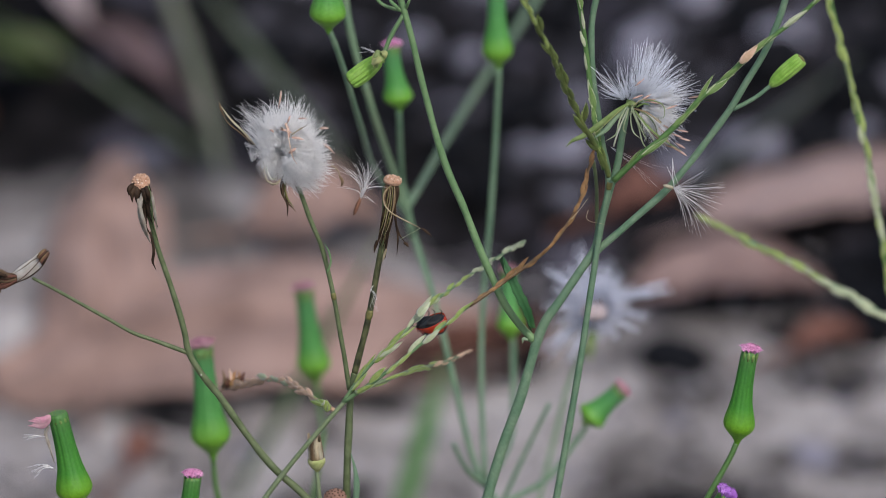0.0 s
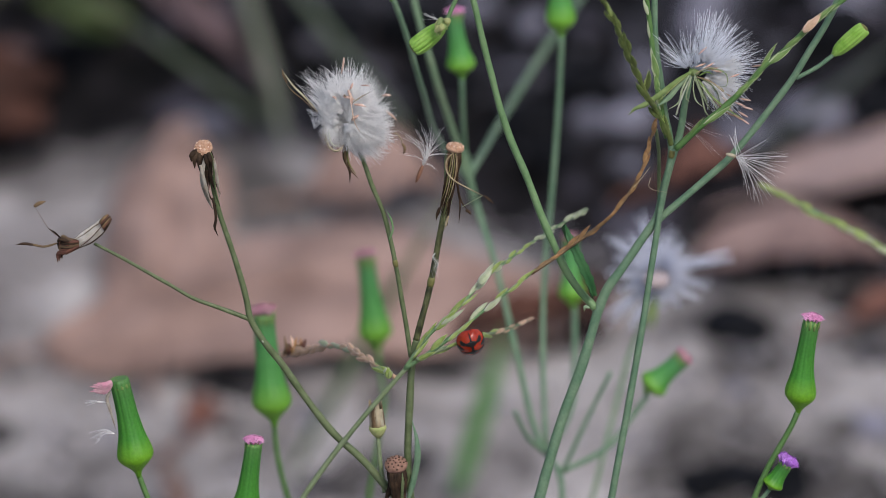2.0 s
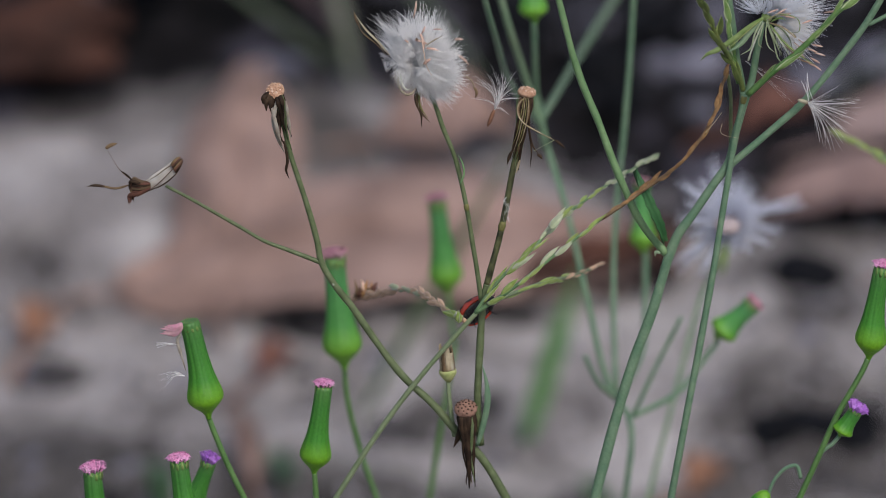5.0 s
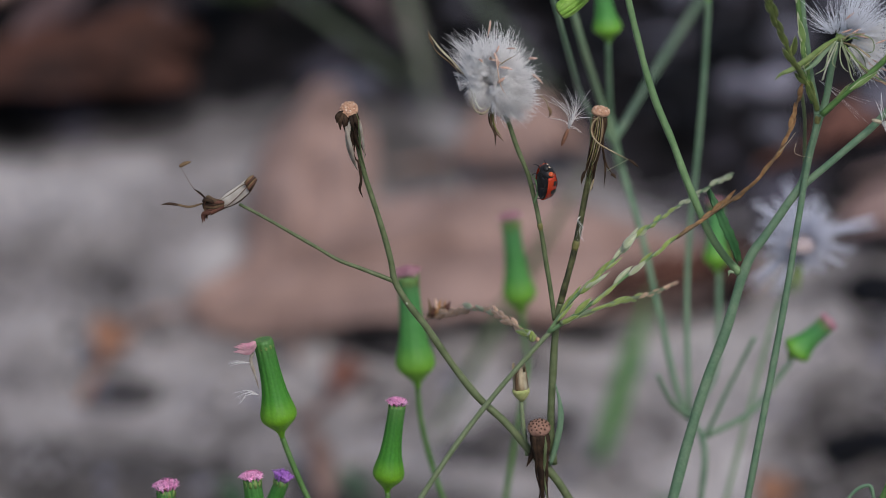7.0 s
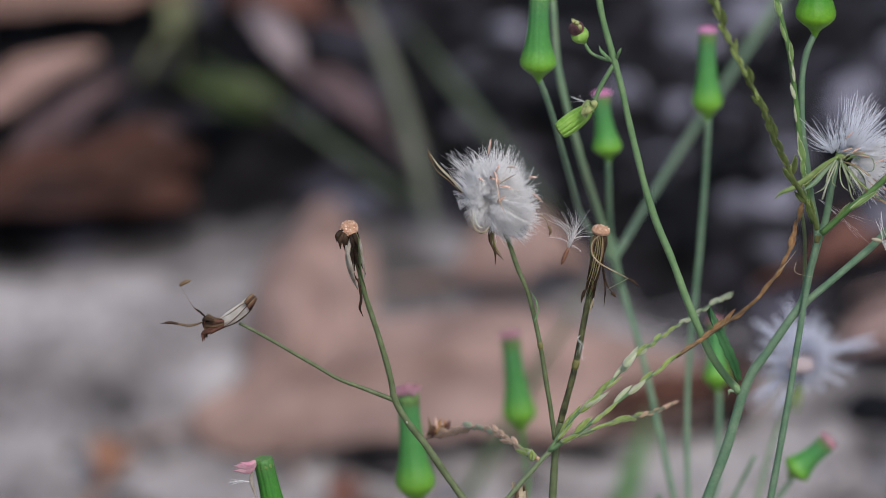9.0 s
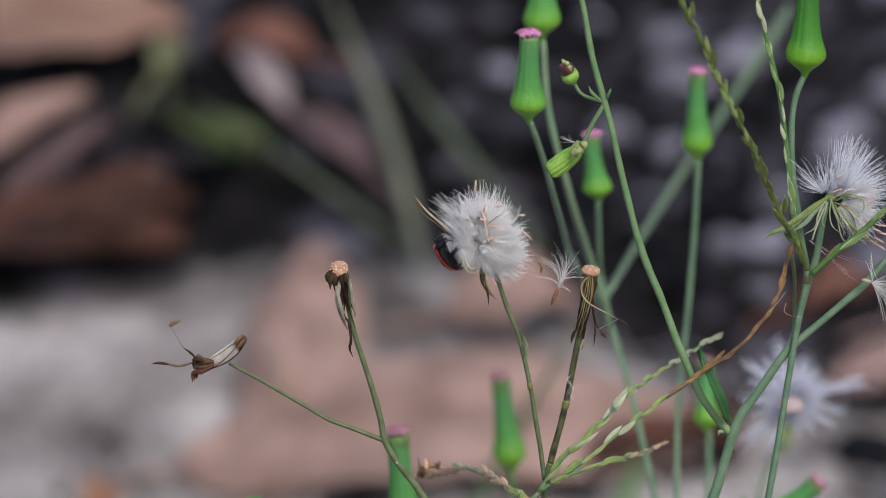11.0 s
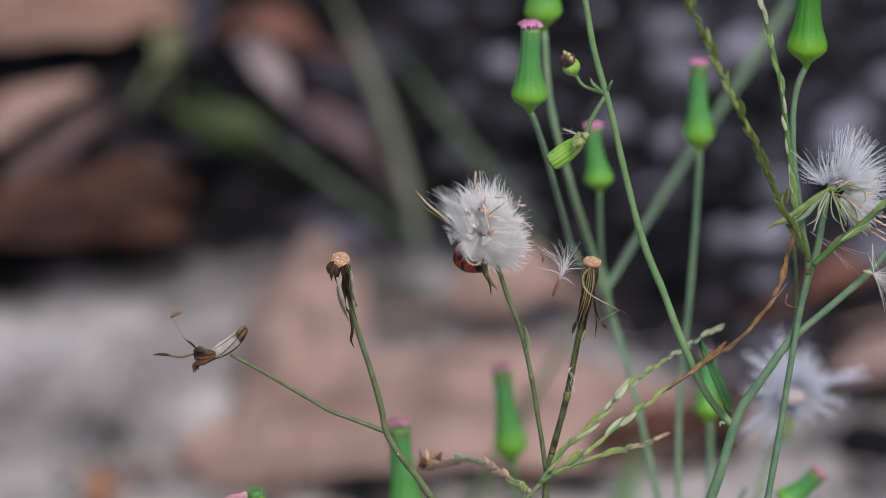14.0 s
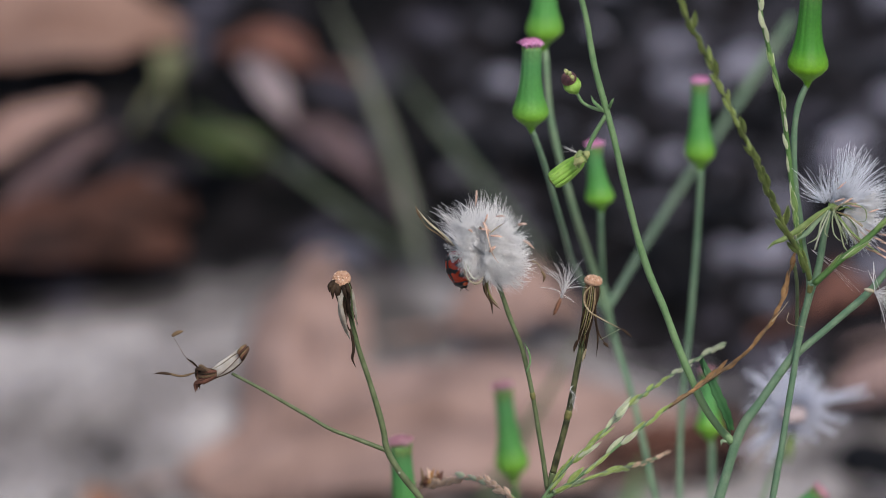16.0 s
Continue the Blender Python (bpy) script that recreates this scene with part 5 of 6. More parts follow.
    for q, w, m in (([(1126, 190), (1140, 184), (1152, 188)], 6, REFLEX),
                    ([(1118, 190), (1116, 212), (1122, 236), (1134, 246)], 4, HUSK_PALE), ([(1124, 196), (1146, 224), (1172, 246), (1206, 268)], 7, REFLEX),
                    ([(1122, 192), (1146, 205), (1158, 220), (1164, 242)], 5, STEM_OLIVE), ([(1150, 232), (1180, 258), (1205, 266)], 4, DRY_MID), ([(1120, 188), (1134, 178), (1156, 176)], 4, DRY_PALE)):
        strand(p, [(a, b, -3 - 0.3 * (w % 5)) for a, b in q], w * 0.85 if w > 9 else w * 0.5, m)
    for k in range(5):
        u, v = rng.uniform(1086, 1180), rng.uniform(214, 262)
        strand(p, [(1114 + 0.1 * (u - 1114), 192, -3), (1114 + 0.55 * (u - 1114), 0.5 * (190 + v) - 4, -3.8), (u, v, -3.4), (u + rng.uniform(-9, 9), v + rng.uniform(-9, 5), -3)], rng.uniform(1.6, 3), (HUSK_PALE, HUSK_WHITE, DRY_PALE)[k % 3])
    part("wisp", hair_wisp(rng, [at(*q) - p.location for q in ((1080, 260, 0), (1130, 290, 1), (1170, 310, 0))], 7, 0.0018, 0.000013), HAIR, p, "stray white hairs")
    part("wisp", hair_wisp(rng, [at(*q) - p.location for q in ((1190, 280, 0), (1192, 310, -1), (1200, 335, 0))], 5, 0.0006, 0.000025), HAIR, p, "stray white hairs")
    return p


green_plant()


def loose_seed(place, end, tips, seed, label, body, curve=1.0):
    """A seed blown loose: an achene from place to end, fine hairs from place out to the tips."""
    rng = random.Random(seed)
    a = at(*place)
    bm = bmesh.new()
    d = at(*end) - a
    tube(bm, [d * f for f in (0, 0.12, 0.45, 0.8, 1)], [0.00012, 0.00022, 0.00027, 0.00022, 0.0001], 6, 1)
    for u, v, back, count, wide in tips:
        tip = at(u, v, back) - a
        brush(bm, rng, Vector((0, 0, 0)), tip, count + 1, wide * STEP, 0.00008, 0.000017, 0.04, 0.25, tip.lerp(-d.normalized() * (tip.length * 1.05), curve), 0.05)
    ob = new("loose_seed", mesh_of("loose_seed", bm, [HAIR, body]))
    ob.location = a
    return tagged(ob, label, "seed", "loose seeds")


loose_seed((638, 351, -1), (626, 381, -1), ((596, 292, -1, 5, 6), (610, 296, -2, 4, 6), (600, 328, 0, 2, 5), (626, 276, -2, 4, 6), (632, 288, 1, 5, 7), (643, 284, -1, 4, 5), (653, 279, -2, 5, 6), (664, 290, 1, 5, 7), (672, 286, -1, 4, 6), (679, 306, -2, 5, 7), (686, 322, -1, 5, 6), (662, 354, -2, 3, 6)), 31,
           "loose brown seed with a parachute of white hairs", SEED)
loose_seed((1192, 333, -2), (1174, 328, -2), ((1254, 304, -2, 3, 4), (1284, 322, -3, 3, 3), (1282, 340, -2, 4, 5), (1280, 356, -4, 5, 6), (1272, 372, -3, 6, 7), (1262, 388, -4, 4, 6), (1252, 408, -3, 4, 5), (1240, 418, -2, 4, 5), (1224, 412, -3, 3, 5), (1213, 398, -3, 3, 4), (1186, 292, -2, 2, 4)), 32,
           "loose seed caught on a stem by its white hairs", HUSK_TAN, 0.3)


# ---------------------------------------------------------------- finger grass
def spikelet_mesh(material, ln=0.0028, w=0.00036):
    """A lance-shaped husk: keeled body, a shorter pale husk clasping its base, papery margins and a sharp point standing off."""
    bm = bmesh.new()
    tube(bm, [Vector((0, 0, ln * f)) for f in (0, 0.10, 0.30, 0.55, 0.8, 0.93, 1.0)], [w * 0.3, w * 0.75, w, w * 0.88, w * 0.5, w * 0.22, w * 0.04], 6)
    for f in bm.faces:
        f.smooth = False
    for side, end, out in ((-1, 0.90, 0.10), (1, 1.06, 0.22)):
        e = [Vector((side * w * q + out * w * side * max(0, f - 0.6), w * 0.15, ln * f)) for f, q in ((0.05, 0.55), (0.3, 0.98), (0.55, 0.88), (0.78, 0.55), (end, 0.16))]
        tube(bm, e, [w * 0.05, w * 0.12, w * 0.15, w * 0.15, w * 0.03], 4, 1)
    tube(bm, [Vector((w * (0.3 + 1.0 * f), w * 0.5 * (1 - f), ln * f * 0.52)) for f in (0, 0.35, 0.7, 1.0)], [w * 0.2, w * 0.45, w * 0.34, w * 0.03], 5, 1)
    for v in bm.verts:
        v.co.y *= 0.62
        v.co.x += 0.05 * ln * (v.co.z / ln) ** 2
    return mesh_of("spikelet", bm, [material, SPIKELET_EDGE[material]])


SPIKELET_EDGE = {SPIKELET: HUSK_PALE, SPIKELET_MID: SPIKELET_PALE, SPIKELET_PALE: HUSK_WHITE, SPIKELET_DK: SPIKELET, SPIKELET_DRY: SPIKELET_DRY, SPIKELET_TAN: HUSK_BLUSH}
SPK = {m: spikelet_mesh(m) for m in (SPIKELET, SPIKELET_MID, SPIKELET_DK, SPIKELET_PALE, SPIKELET_DRY, SPIKELET_TAN)}


def spike(plant, pts, mats, gap=15, scale=1.0, r=0.16, seed=1, axis=STEM_PALE, gape=1.0, stout=1.0):
    """A grass spike: slender axis with two rows of spikelets lying along it; mats runs from base to tip."""
    rng = random.Random(seed)
    c = curve_points([at(*p) for p in pts], 8)
    bm = bmesh.new()
    tube(bm, [q - plant.location for q in c], [r / 1000, r / 1700], 6)
    ob = part("spike", bm, axis, plant)
    run, k, last = 0.0, 0, c[0]
    total = sum((b - a).length for a, b in zip(c, c[1:]))
    pos = 0.0
    nxt = gap * STEP
    for a, b in zip(c, c[1:]):
        seg = (b - a).length
        while nxt <= pos + seg:
            f = (nxt - pos) / seg
            q, t = a.lerp(b, f), (b - a).normalized()
            if rng.random() < 0.25:
                k += 1
            s = t.cross(CAM_Z).normalized() * (1 if k % 2 else -1)
            g = nxt / total
            m = mats[min(len(mats) - 1, int(g * len(mats) + rng.uniform(-0.3, 0.3)))] if len(mats) > 1 else mats[0]
            d = (t + s * rng.uniform(-0.03, 0.13) * gape * (2.6 if rng.random() < 0.12 else 1) + CAM_Z * rng.uniform(-0.08, 0.1)).normalized()
            sc = scale * rng.uniform(0.72, 1.2) * (1 - 0.22 * g)
            y = d.cross(CAM_Z).normalized()
            rot = Matrix((-y * (1 if k % 2 else -1), d.cross(-y * (1 if k % 2 else -1)), d)).transposed().to_4x4()
            part("spikelet", SPK[m], None, ob, "", Matrix.Translation(q + s * rng.uniform(0.00004, 0.00017) + CAM_Z * rng.uniform(0.0, 0.0004) - plant.location) @ rot @ Matrix.Diagonal((sc * stout * rng.uniform(0.7, 1.2), sc * stout, sc, 1)))
            nxt += gap * STEP * rng.choice((0.6, 0.85, 1.0, 1.15, 1.4))
            k += 1
        pos += seg
    return ob


def grass_one():
    p = thing("finger_grass", "finger grass with spreading green and drying spikes", "grass", root_under(*(352, 1062)), "grasses")
    stem(p, [(622, 698, -2), (600, 722, -2), (545, 785, -2), (470, 880, -1), (352, 1062)], 0.3, 0.4, CULM, "culm", True)
    spike(p, [(608, 710, -2), (650, 652, -2.5), (700, 605, -3), (745, 555, 2), (800, 510, 12), (860, 468, 24), (928, 428, 36)], [SPIKELET, SPIKELET_PALE, SPIKELET, SPIKELET_PALE, SPIKELET_PALE], 25, 1.3, 0.24, 1, STEM_MID, 1.4, 0.64)
    spike(p, [(608, 712, -2), (680, 662, -4), (760, 597, -4), (830, 542, -4)], [SPIKELET, SPIKELET, SPIKELET_PALE, SPIKELET], 27, 1.1, 0.28, 2, STEM_MID, 1.7, 0.76)
    spike(p, [(830, 542, -4), (900, 493, -3), (975, 435, -3), (1022, 365, -2), (1046, 285, -1)], [SPIKELET_DRY], 17, 0.8, 0.26, 12, DRY_MID, 1.7, 0.82)
    spike(p, [(630, 695, -3), (665, 680, 1), (708, 663, 4), (760, 648, 14), (800, 636, 24), (824, 625, 30)], [SPIKELET, SPIKELET, SPIKELET, SPIKELET_TAN, SPIKELET_TAN], 30, 1.5, 0.3, 3, CULM, 0.45, 0.5)
    spike(p, [(592, 727, -2), (575, 717, 0), (560, 708, 4), (536, 691, 10), (511, 678, 16), (481, 671, 22), (453, 674, 27), (432, 679, 31), (396, 687, 35)], [SPIKELET, SPIKELET_TAN, SPIKELET_TAN, SPIKELET_PALE, SPIKELET_TAN, SPIKELET_TAN], 17, 1.15, 0.3, 4, SPIKELET_TAN, 1.8, 0.8)
    for q in ([(1041, 372, -3), (1038, 386, -3), (1072, 398, -3)], [(1012, 388, -3), (1030, 366, -3), (1040, 352, -3)]):      # dry awns
        strand(p, q, 1.4, HUSK_TAN, "awn", thin=True)
    bm = bmesh.new()      # a curled white husk
    tube(bm, [at(566 + 8.5 * math.cos(k * 0.6), 710 + 8 * math.sin(k * 0.6), -3 + 0.3 * math.sin(k)) - p.location for k in range(10)], [0.0001, 0.00017, 0.00008], 5)
    part("husk", bm, HUSK_WHITE, p, "curled whitish husk")
    rng = random.Random(6)
    for k in range(16):      # frayed brown husk at the tip
        u, v = 392 + 32 * rng.random(), 690 - 8 * rng.random()
        strand(p, [(u, v, 34), (u + rng.uniform(-6, 8), v - 11, 33), (u + rng.uniform(-8, 12), v - rng.uniform(16, 34), 34)], rng.uniform(6, 11), (DRY_MID, DRY_RED, SPIKELET_TAN, ORANGE_HUSK)[k % 4], "husk")
    # one swollen whitish spikelet on the first spike
    part("spikelet", SPK[SPIKELET_PALE], None, p, "swollen whitish spikelet", local(p, axis_pose(at(738, 560, -1), at(764, 536, -1), 0.4) @ Matrix.Diagonal((1.5, 1.5, 0.9, 1))))
    for u0, v0, u1, v1 in ((578, 728, 582, 708), (581, 728, 572, 706)):      # two spikelets standing up at its base
        ln = (at(u1, v1) - at(u0, v0)).length
        part("spikelet", SPK[SPIKELET], None, p, "", local(p, axis_pose(at(u0, v0, -2), at(u1, v1, -3), 1.2) @ Matrix.Diagonal((1.3, 1.3, ln / 0.0026, 1))))


def grass_two():
    p = thing("finger_grass", "tall finger grass with dark, pale and green spikes", "grass", root_under(*(955, 1052)), "grasses")
    stem(p, [(1080, 322, -2), (1071, 362, -1.5), (1061, 410, -1), (1056, 445, -1), (1051, 480, -1), (1044, 525, -1), (1030, 620, -1), (1010, 740, -1), (985, 880, -1), (955, 1052)], 0.34, 0.5, STEM, "culm", True, knots=(0.02,))
    spike(p, [(1077, 312, -2), (1070, 287, -3), (1054, 259, -4), (1037, 230, -7), (1020, 196, -9), (1003, 157, -12), (985, 116, -15), (962, 68, -18), (932, 8, -22), (877, -108, -28), (846, -167, -30), (830, -237, -32)], [SPIKELET_DK, SPIKELET_DK, SPIKELET, SPIKELET_DK], 18, 1.1, 0.36, 5, SPIKELET_DK, 1.9, 0.8)
    spike(p, [(1070, 300, -1), (1056, 235, -1), (1048, 180, -1), (1036, 80, -1), (1024, 0, -1), (1002, -89), (987, -149), (978, -239)], [SPIKELET_MID, SPIKELET_PALE, SPIKELET_MID, SPIKELET_PALE], 32, 1.15, 0.4, 6, STEM_FRESH, 1.0, 0.8)
    spike(p, [(1086, 320, -3), (1132, 277, -4), (1168, 248, -4), (1208, 210, -4), (1239, 175, -4), (1279, 143, -4), (1311, 112, -4), (1373, 61, -3), (1413, 30, -3), (1450, -4, -3), (1500, -60, -3)], [SPIKELET_MID, SPIKELET_MID, SPIKELET_MID, SPIKELET_PALE, SPIKELET_MID], 33, 1.35, 0.42, 7, STEM_FRESH, 0.8, 0.72)

    part("spikelet", SPK[SPIKELET_TAN], None, p, "pinkish-white dry spikelet", local(p, axis_pose(at(1310, 112, -5), at(1342, 84, -5), 0.8) @ Matrix.Diagonal((1.3, 1.3, 1.1, 1))))


def grass_three():
    p = thing("finger_grass", "single green grass spike standing upright", "grass", root_under(1590, 700, 62), "grasses")
    spike(p, [(1592, 640, 62), (1572, 500, 62), (1556, 390, 62), (1540, 300, 62), (1518, 200, 62), (1492, 95, 62), (1470, 0, 62), (1452, -90, 62)], [SPIKELET, SPIKELET_PALE, SPIKELET, SPIKELET], 16, 1.2, 0.42, 8, STEM_FRESH, 1.0, 1.0)
    stem(p, [(1592, 640, 62), (1600, 760, 62)], 0.35, 0.4, STEM_PALE, "culm", True)
    p = thing("finger_grass", "single pale grass spike bent sideways", "grass", root_under(1700, 640, 85), "grasses")
    spike(p, [(1640, 600, 85), (1568, 562, 85), (1500, 520, 85), (1430, 482, 85), (1340, 435, 85), (1250, 390, 85)], [SPIKELET_PALE, SPIKELET], 18, 1.3, 0.4, 9)
    stem(p, [(1640, 600, 85), (1690, 640, 85)], 0.4, 0.4, STEM_PALE, "culm", True)


grass_one()
grass_two()
grass_three()


# ---------------------------------------------------------------- smaller tassel flowers
def single_flower(head_base, head_tip, width, pts, florets=PINK, seed=1, label="tassel flower with closed green head on a slender stem", r=(0.36, 0.42), spread=1.0, tuft=1.0, material=STEM_FRESH, skin=None):
    p = thing("tassel_flower", label, "flower", root_under(*pts[-1]), "tassel flowers")
    stem(p, [head_base, *pts], r[0], r[1], material, "stem", True)
    flower_head(p, head_base, head_tip, width, florets, seed, spread, tuft, skin=skin)
    return p


def b(q, back):
    return (q[0], q[1], back)


f = single_flower((1303, 785), (1328, 622), 57, [(1296, 802), (1280, 832), (1250, 885), (1218, 959), (1180, 1044)], PINK, 31, "tassel flower with closed green head and small mauve side flower")
stem(f, [(1254, 922), (1242, 936), (1226, 948), (1208, 979)], 0.26, 0.3, STEM)
flower_head(f, (1255, 922), (1283, 876), 40, MAUVE, 32, 1.5, 2.0, 1.2, "small open mauve flower head")
stem(f, [(1130, 1026), (1136, 1009), (1146, 993), (1164, 978), (1178, 975), (1187, 997)], 0.22, 0.26, STEM)
flower_head(f, (1130, 1024), (1095, 1060), 34, None, 33, neck=1.5, label="nodding green bud", skin=HEAD)
single_flower(b((377, 810), 62), b((358, 614), 62), 71, [b((382, 860), 62), b((406, 955), 62), b((441, 1052), 60)], FADED, 34, "tassel flower with a plump closed green head", skin=HEAD_PALE)
single_flower(b((326, 999), 4), b((341, 843), 4), 57, [b((328, 1021), 4), b((330, 1056), 4), b((330, 1062), 4)], PINK, 35)
f = single_flower(b((137, 900), 0), b((103, 731), 0), 66, [b((147, 926), 0), b((174, 988), 0), b((209, 1057), 0)], None, 36, "tassel flower, green head with faded pink florets hanging out")
_rng = random.Random(5)
for k in range(7):
    q = (92, 736)
    e = (62, 745)
    strand(f, [(q[0] - 3, q[1] + k, -2), ((q[0] + e[0]) / 2, e[1] - 3 + 2 * k, -2.5), (e[0] - 6 * (k % 3), e[1] - 6 + 3 * k, -2.5)], 9, FADED, "floret")
strand(f, [(*(86, 754), -2), (*(81, 764), -2), (*(87, 789), -2.5), (*(96, 819), -2.5)], 6, PAPER, "bract")
part("wisp", hair_wisp(_rng, [at(*q) - f.location for q in ((*(95, 829), -2.5), (*(75, 825), -3), (*(58, 835), -3))], 12, 0.0007, 0.00003), HAIR, f, "stray white hairs")
part("wisp", hair_wisp(_rng, [at(*q) - f.location for q in ((*(79, 773), -2.5), (*(63, 772), -3), (*(46, 774), -3))], 10, 0.0004, 0.00003), HAIR, f, "stray white hairs")
single_flower(b((-49, 1145), 0), b((-66, 999), 0), 62, [b((-42, 1177), 0), b((-29, 1237), 0)], PINK, 37, spread=1.2, tuft=1.3)
single_flower(b((109, 1125), -4), b((86, 978), -4), 62, [b((118, 1165), -4), b((129, 1235), -4)], PINK, 38, spread=1.3, tuft=1.0)
single_flower(b((105, 1081), 8), b((138, 980), 8), 50, [b((102, 1125), 8), b((117, 1235), 8)], MAUVE, 39, "tassel flower with a small mauve tuft", spread=0.9, tuft=1.6)
single_flower(b((560, 678), 130), b((538, 513), 130), 60, [b((566, 728), 125), b((566, 808), 100), b((547, 928), 100), b((529, 1053), 100)], FADED, 40, skin=HEAD_PALE)


# ---------------------------------------------------------------- plant behind
def back_plant():
    p = thing("tassel_flower_plant", "bushy tassel-flower plant with several closed heads", "plant", root_under(*b((879, 1054), 90)))
    stem(p, [b((1041, -150), 270), b((943, 6), 245), b((845, 158), 200), (718, 372, 105)], 0.72, 0.5, STEM_FAR)
    stem(p, [(714, 330, 105), (728, 400, 105), (768, 530, 100), (800, 660, 96), (852, 850, 90), b((881, 891), 85), b((875, 1057), 85)], 0.44, 0.42, STEM, "main_stem", True)
    stem(p, [b((584, 56), 40), b((599, 96), 42), b((631, 200), 50), b((672, 315), 85), (722, 385, 104)], 0.36, 0.45, STEM)
    flower_head(p, b((582, 56), 40), b((581, -94), 40), 64, PINK, 41, skin=HEAD_PALE)
    stem(p, [b((604, -90), 80), b((616, 35), 82), b((650, 165), 86), b((702, 324), 100), (730, 410, 104)], 0.42, 0.5, STEM_PALE)
    flower_head(p, b((604, -90), 80), b((598, -255), 80), 66, PINK, 42, skin=HEAD_PALE)
    stem(p, [b((706, 196), 95), b((709, 274), 98), b((712, 324), 101), (728, 420, 104)], 0.36, 0.4, STEM)
    flower_head(p, b((706, 196), 95), b((694, 82), 95), 52, PINK, 43, skin=HEAD_PALE)
    stem(p, [b((883, 120), 102), b((878, 232), 102), (868, 380, 101), (853, 560, 99), (852, 700, 95), (858, 850, 90)], 0.36, 0.38, STEM)
    flower_head(p, b((882, 122), 102), b((879, -32), 102), 54, PINK, 44, skin=HEAD_PALE)
    stem(p, [b((1039, 755), 88), b((1023, 776), 88), b((969, 847), 86), b((890, 891), 84)], 0.36, 0.42, STEM)
    flower_head(p, b((1035, 751), 88), b((1098, 690), 88), 54, FADED, 45, neck=1.1, skin=HEAD_PALE)
    stem(p, [(908, 600, 122), (908, 700, 112), (896, 800, 94), (862, 858, 86)], 0.4, 0.42, STEM)
    flower_head(p, (905, 602, 122), (900, 480, 124), 48, FADED, 46, skin=HEAD_PALE)
    stem(p, [(972, 715, 85), (930, 800, 86), (892, 882, 86), b((885, 896), 86)], 0.3, 0.34, STEM)
    stem(p, [(802, 785, 80), (825, 830, 82), (856, 858, 85)], 0.3, 0.4, STEM)
    return p


back_plant()


def fluffy_behind():
    p = thing("tassel_flower_plant", "tassel-flower stem with a large white ripe seed head", "plant", root_under(985, 780, 120))
    stem(p, [(1045, 600, 120), (1010, 670, 120), (985, 760, 120), (960, 860, 120)], 0.3, 0.4, STEM_PALE, "main_stem", True)
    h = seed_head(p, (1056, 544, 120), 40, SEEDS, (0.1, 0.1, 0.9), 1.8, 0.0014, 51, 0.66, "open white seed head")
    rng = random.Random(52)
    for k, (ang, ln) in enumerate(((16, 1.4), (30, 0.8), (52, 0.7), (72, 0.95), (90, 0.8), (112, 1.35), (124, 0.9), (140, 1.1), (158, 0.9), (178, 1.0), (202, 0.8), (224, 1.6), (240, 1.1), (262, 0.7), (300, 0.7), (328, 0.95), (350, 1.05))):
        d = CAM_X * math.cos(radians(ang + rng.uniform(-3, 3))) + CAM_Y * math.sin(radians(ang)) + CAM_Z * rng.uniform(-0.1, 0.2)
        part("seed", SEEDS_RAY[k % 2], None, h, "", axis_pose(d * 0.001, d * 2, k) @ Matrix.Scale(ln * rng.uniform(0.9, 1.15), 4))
    part("receptacle", bumpy_disc(0.0018, 0.0009, 5), DISC_PALE, p, "pinkish-cream flower base", local(p, Matrix.Translation(at(1052, 552, 116))))
    for k in range(3):
        strand(p, [(1052, 575, 118), (1035 + 8 * k, 615, 116), (1022 + 12 * k, 645, 116)], 6, REFLEX)


fluffy_behind()


def blade(tip, root, rise, width, material, label, bend=0.0, lean=0.0):
    """A grass blade: long cupped strip with thickness, rooted in the ground; rise: how far its tip stands nearer than the soil behind it, mm."""
    def ground_back(u, v):
        return ((on_ground(u, v) - EYE).dot(-CAM_Z) - DIST - 0.3 * (v - 441) * STEP) * 1000

    w, b0, b1 = [], ground_back(*tip) - rise, ground_back(*root) + 3
    for k in range(7):
        g = k / 6
        arc = math.sin(math.pi * g)
        w.append(at(tip[0] + (root[0] - tip[0]) * g + bend * arc, tip[1] + (root[1] - tip[1]) * g + lean * arc, b0 + (b1 - b0) * g))
    ob = thing("grass_blade", label, "grass", Vector((w[-1].x, w[-1].y, 0)), "grass blades")
    c = [q - ob.location for q in curve_points(w, 4)][::-1]
    bm = bmesh.new()
    ribbon(bm, c, width / 1000, CAM_Z + Vector((0.1, 0, 0.2)), 0.0002, 0.25)
    part("blade", bm, material, ob)
    bm = bmesh.new()
    tube(bm, [q + CAM_Z * 0.0001 for q in c], [width / 12000, width / 30000], 5)
    part("midrib", bm, material, ob)
    return ob


FRESH = mat("grass_fresh", (0.13, 0.29, 0.09), (0.17, 0.33, 0.12), 60, 0.5, 0.3, 800, 0.1, 0.2)
PALE_GRASS = mat("grass_pale", (0.22, 0.33, 0.14), (0.28, 0.38, 0.19), 60, 0.6, 0.3, 800, 0.1, 0.2)
DULL = mat("grass_dull", (0.085, 0.105, 0.07), (0.115, 0.135, 0.09), 60, 0.6, 0.3, 800, 0, 0.2)
TEAL = mat("weed_grey_green", (0.075, 0.125, 0.08), (0.10, 0.15, 0.10), 90, 0.6, 0.3, 800, 0, 0.2)
WEED = mat("weed_yellow_green", (0.115, 0.15, 0.05), (0.06, 0.08, 0.03), 90, 0.6, 0.3, 800, 0.1, 0.2)
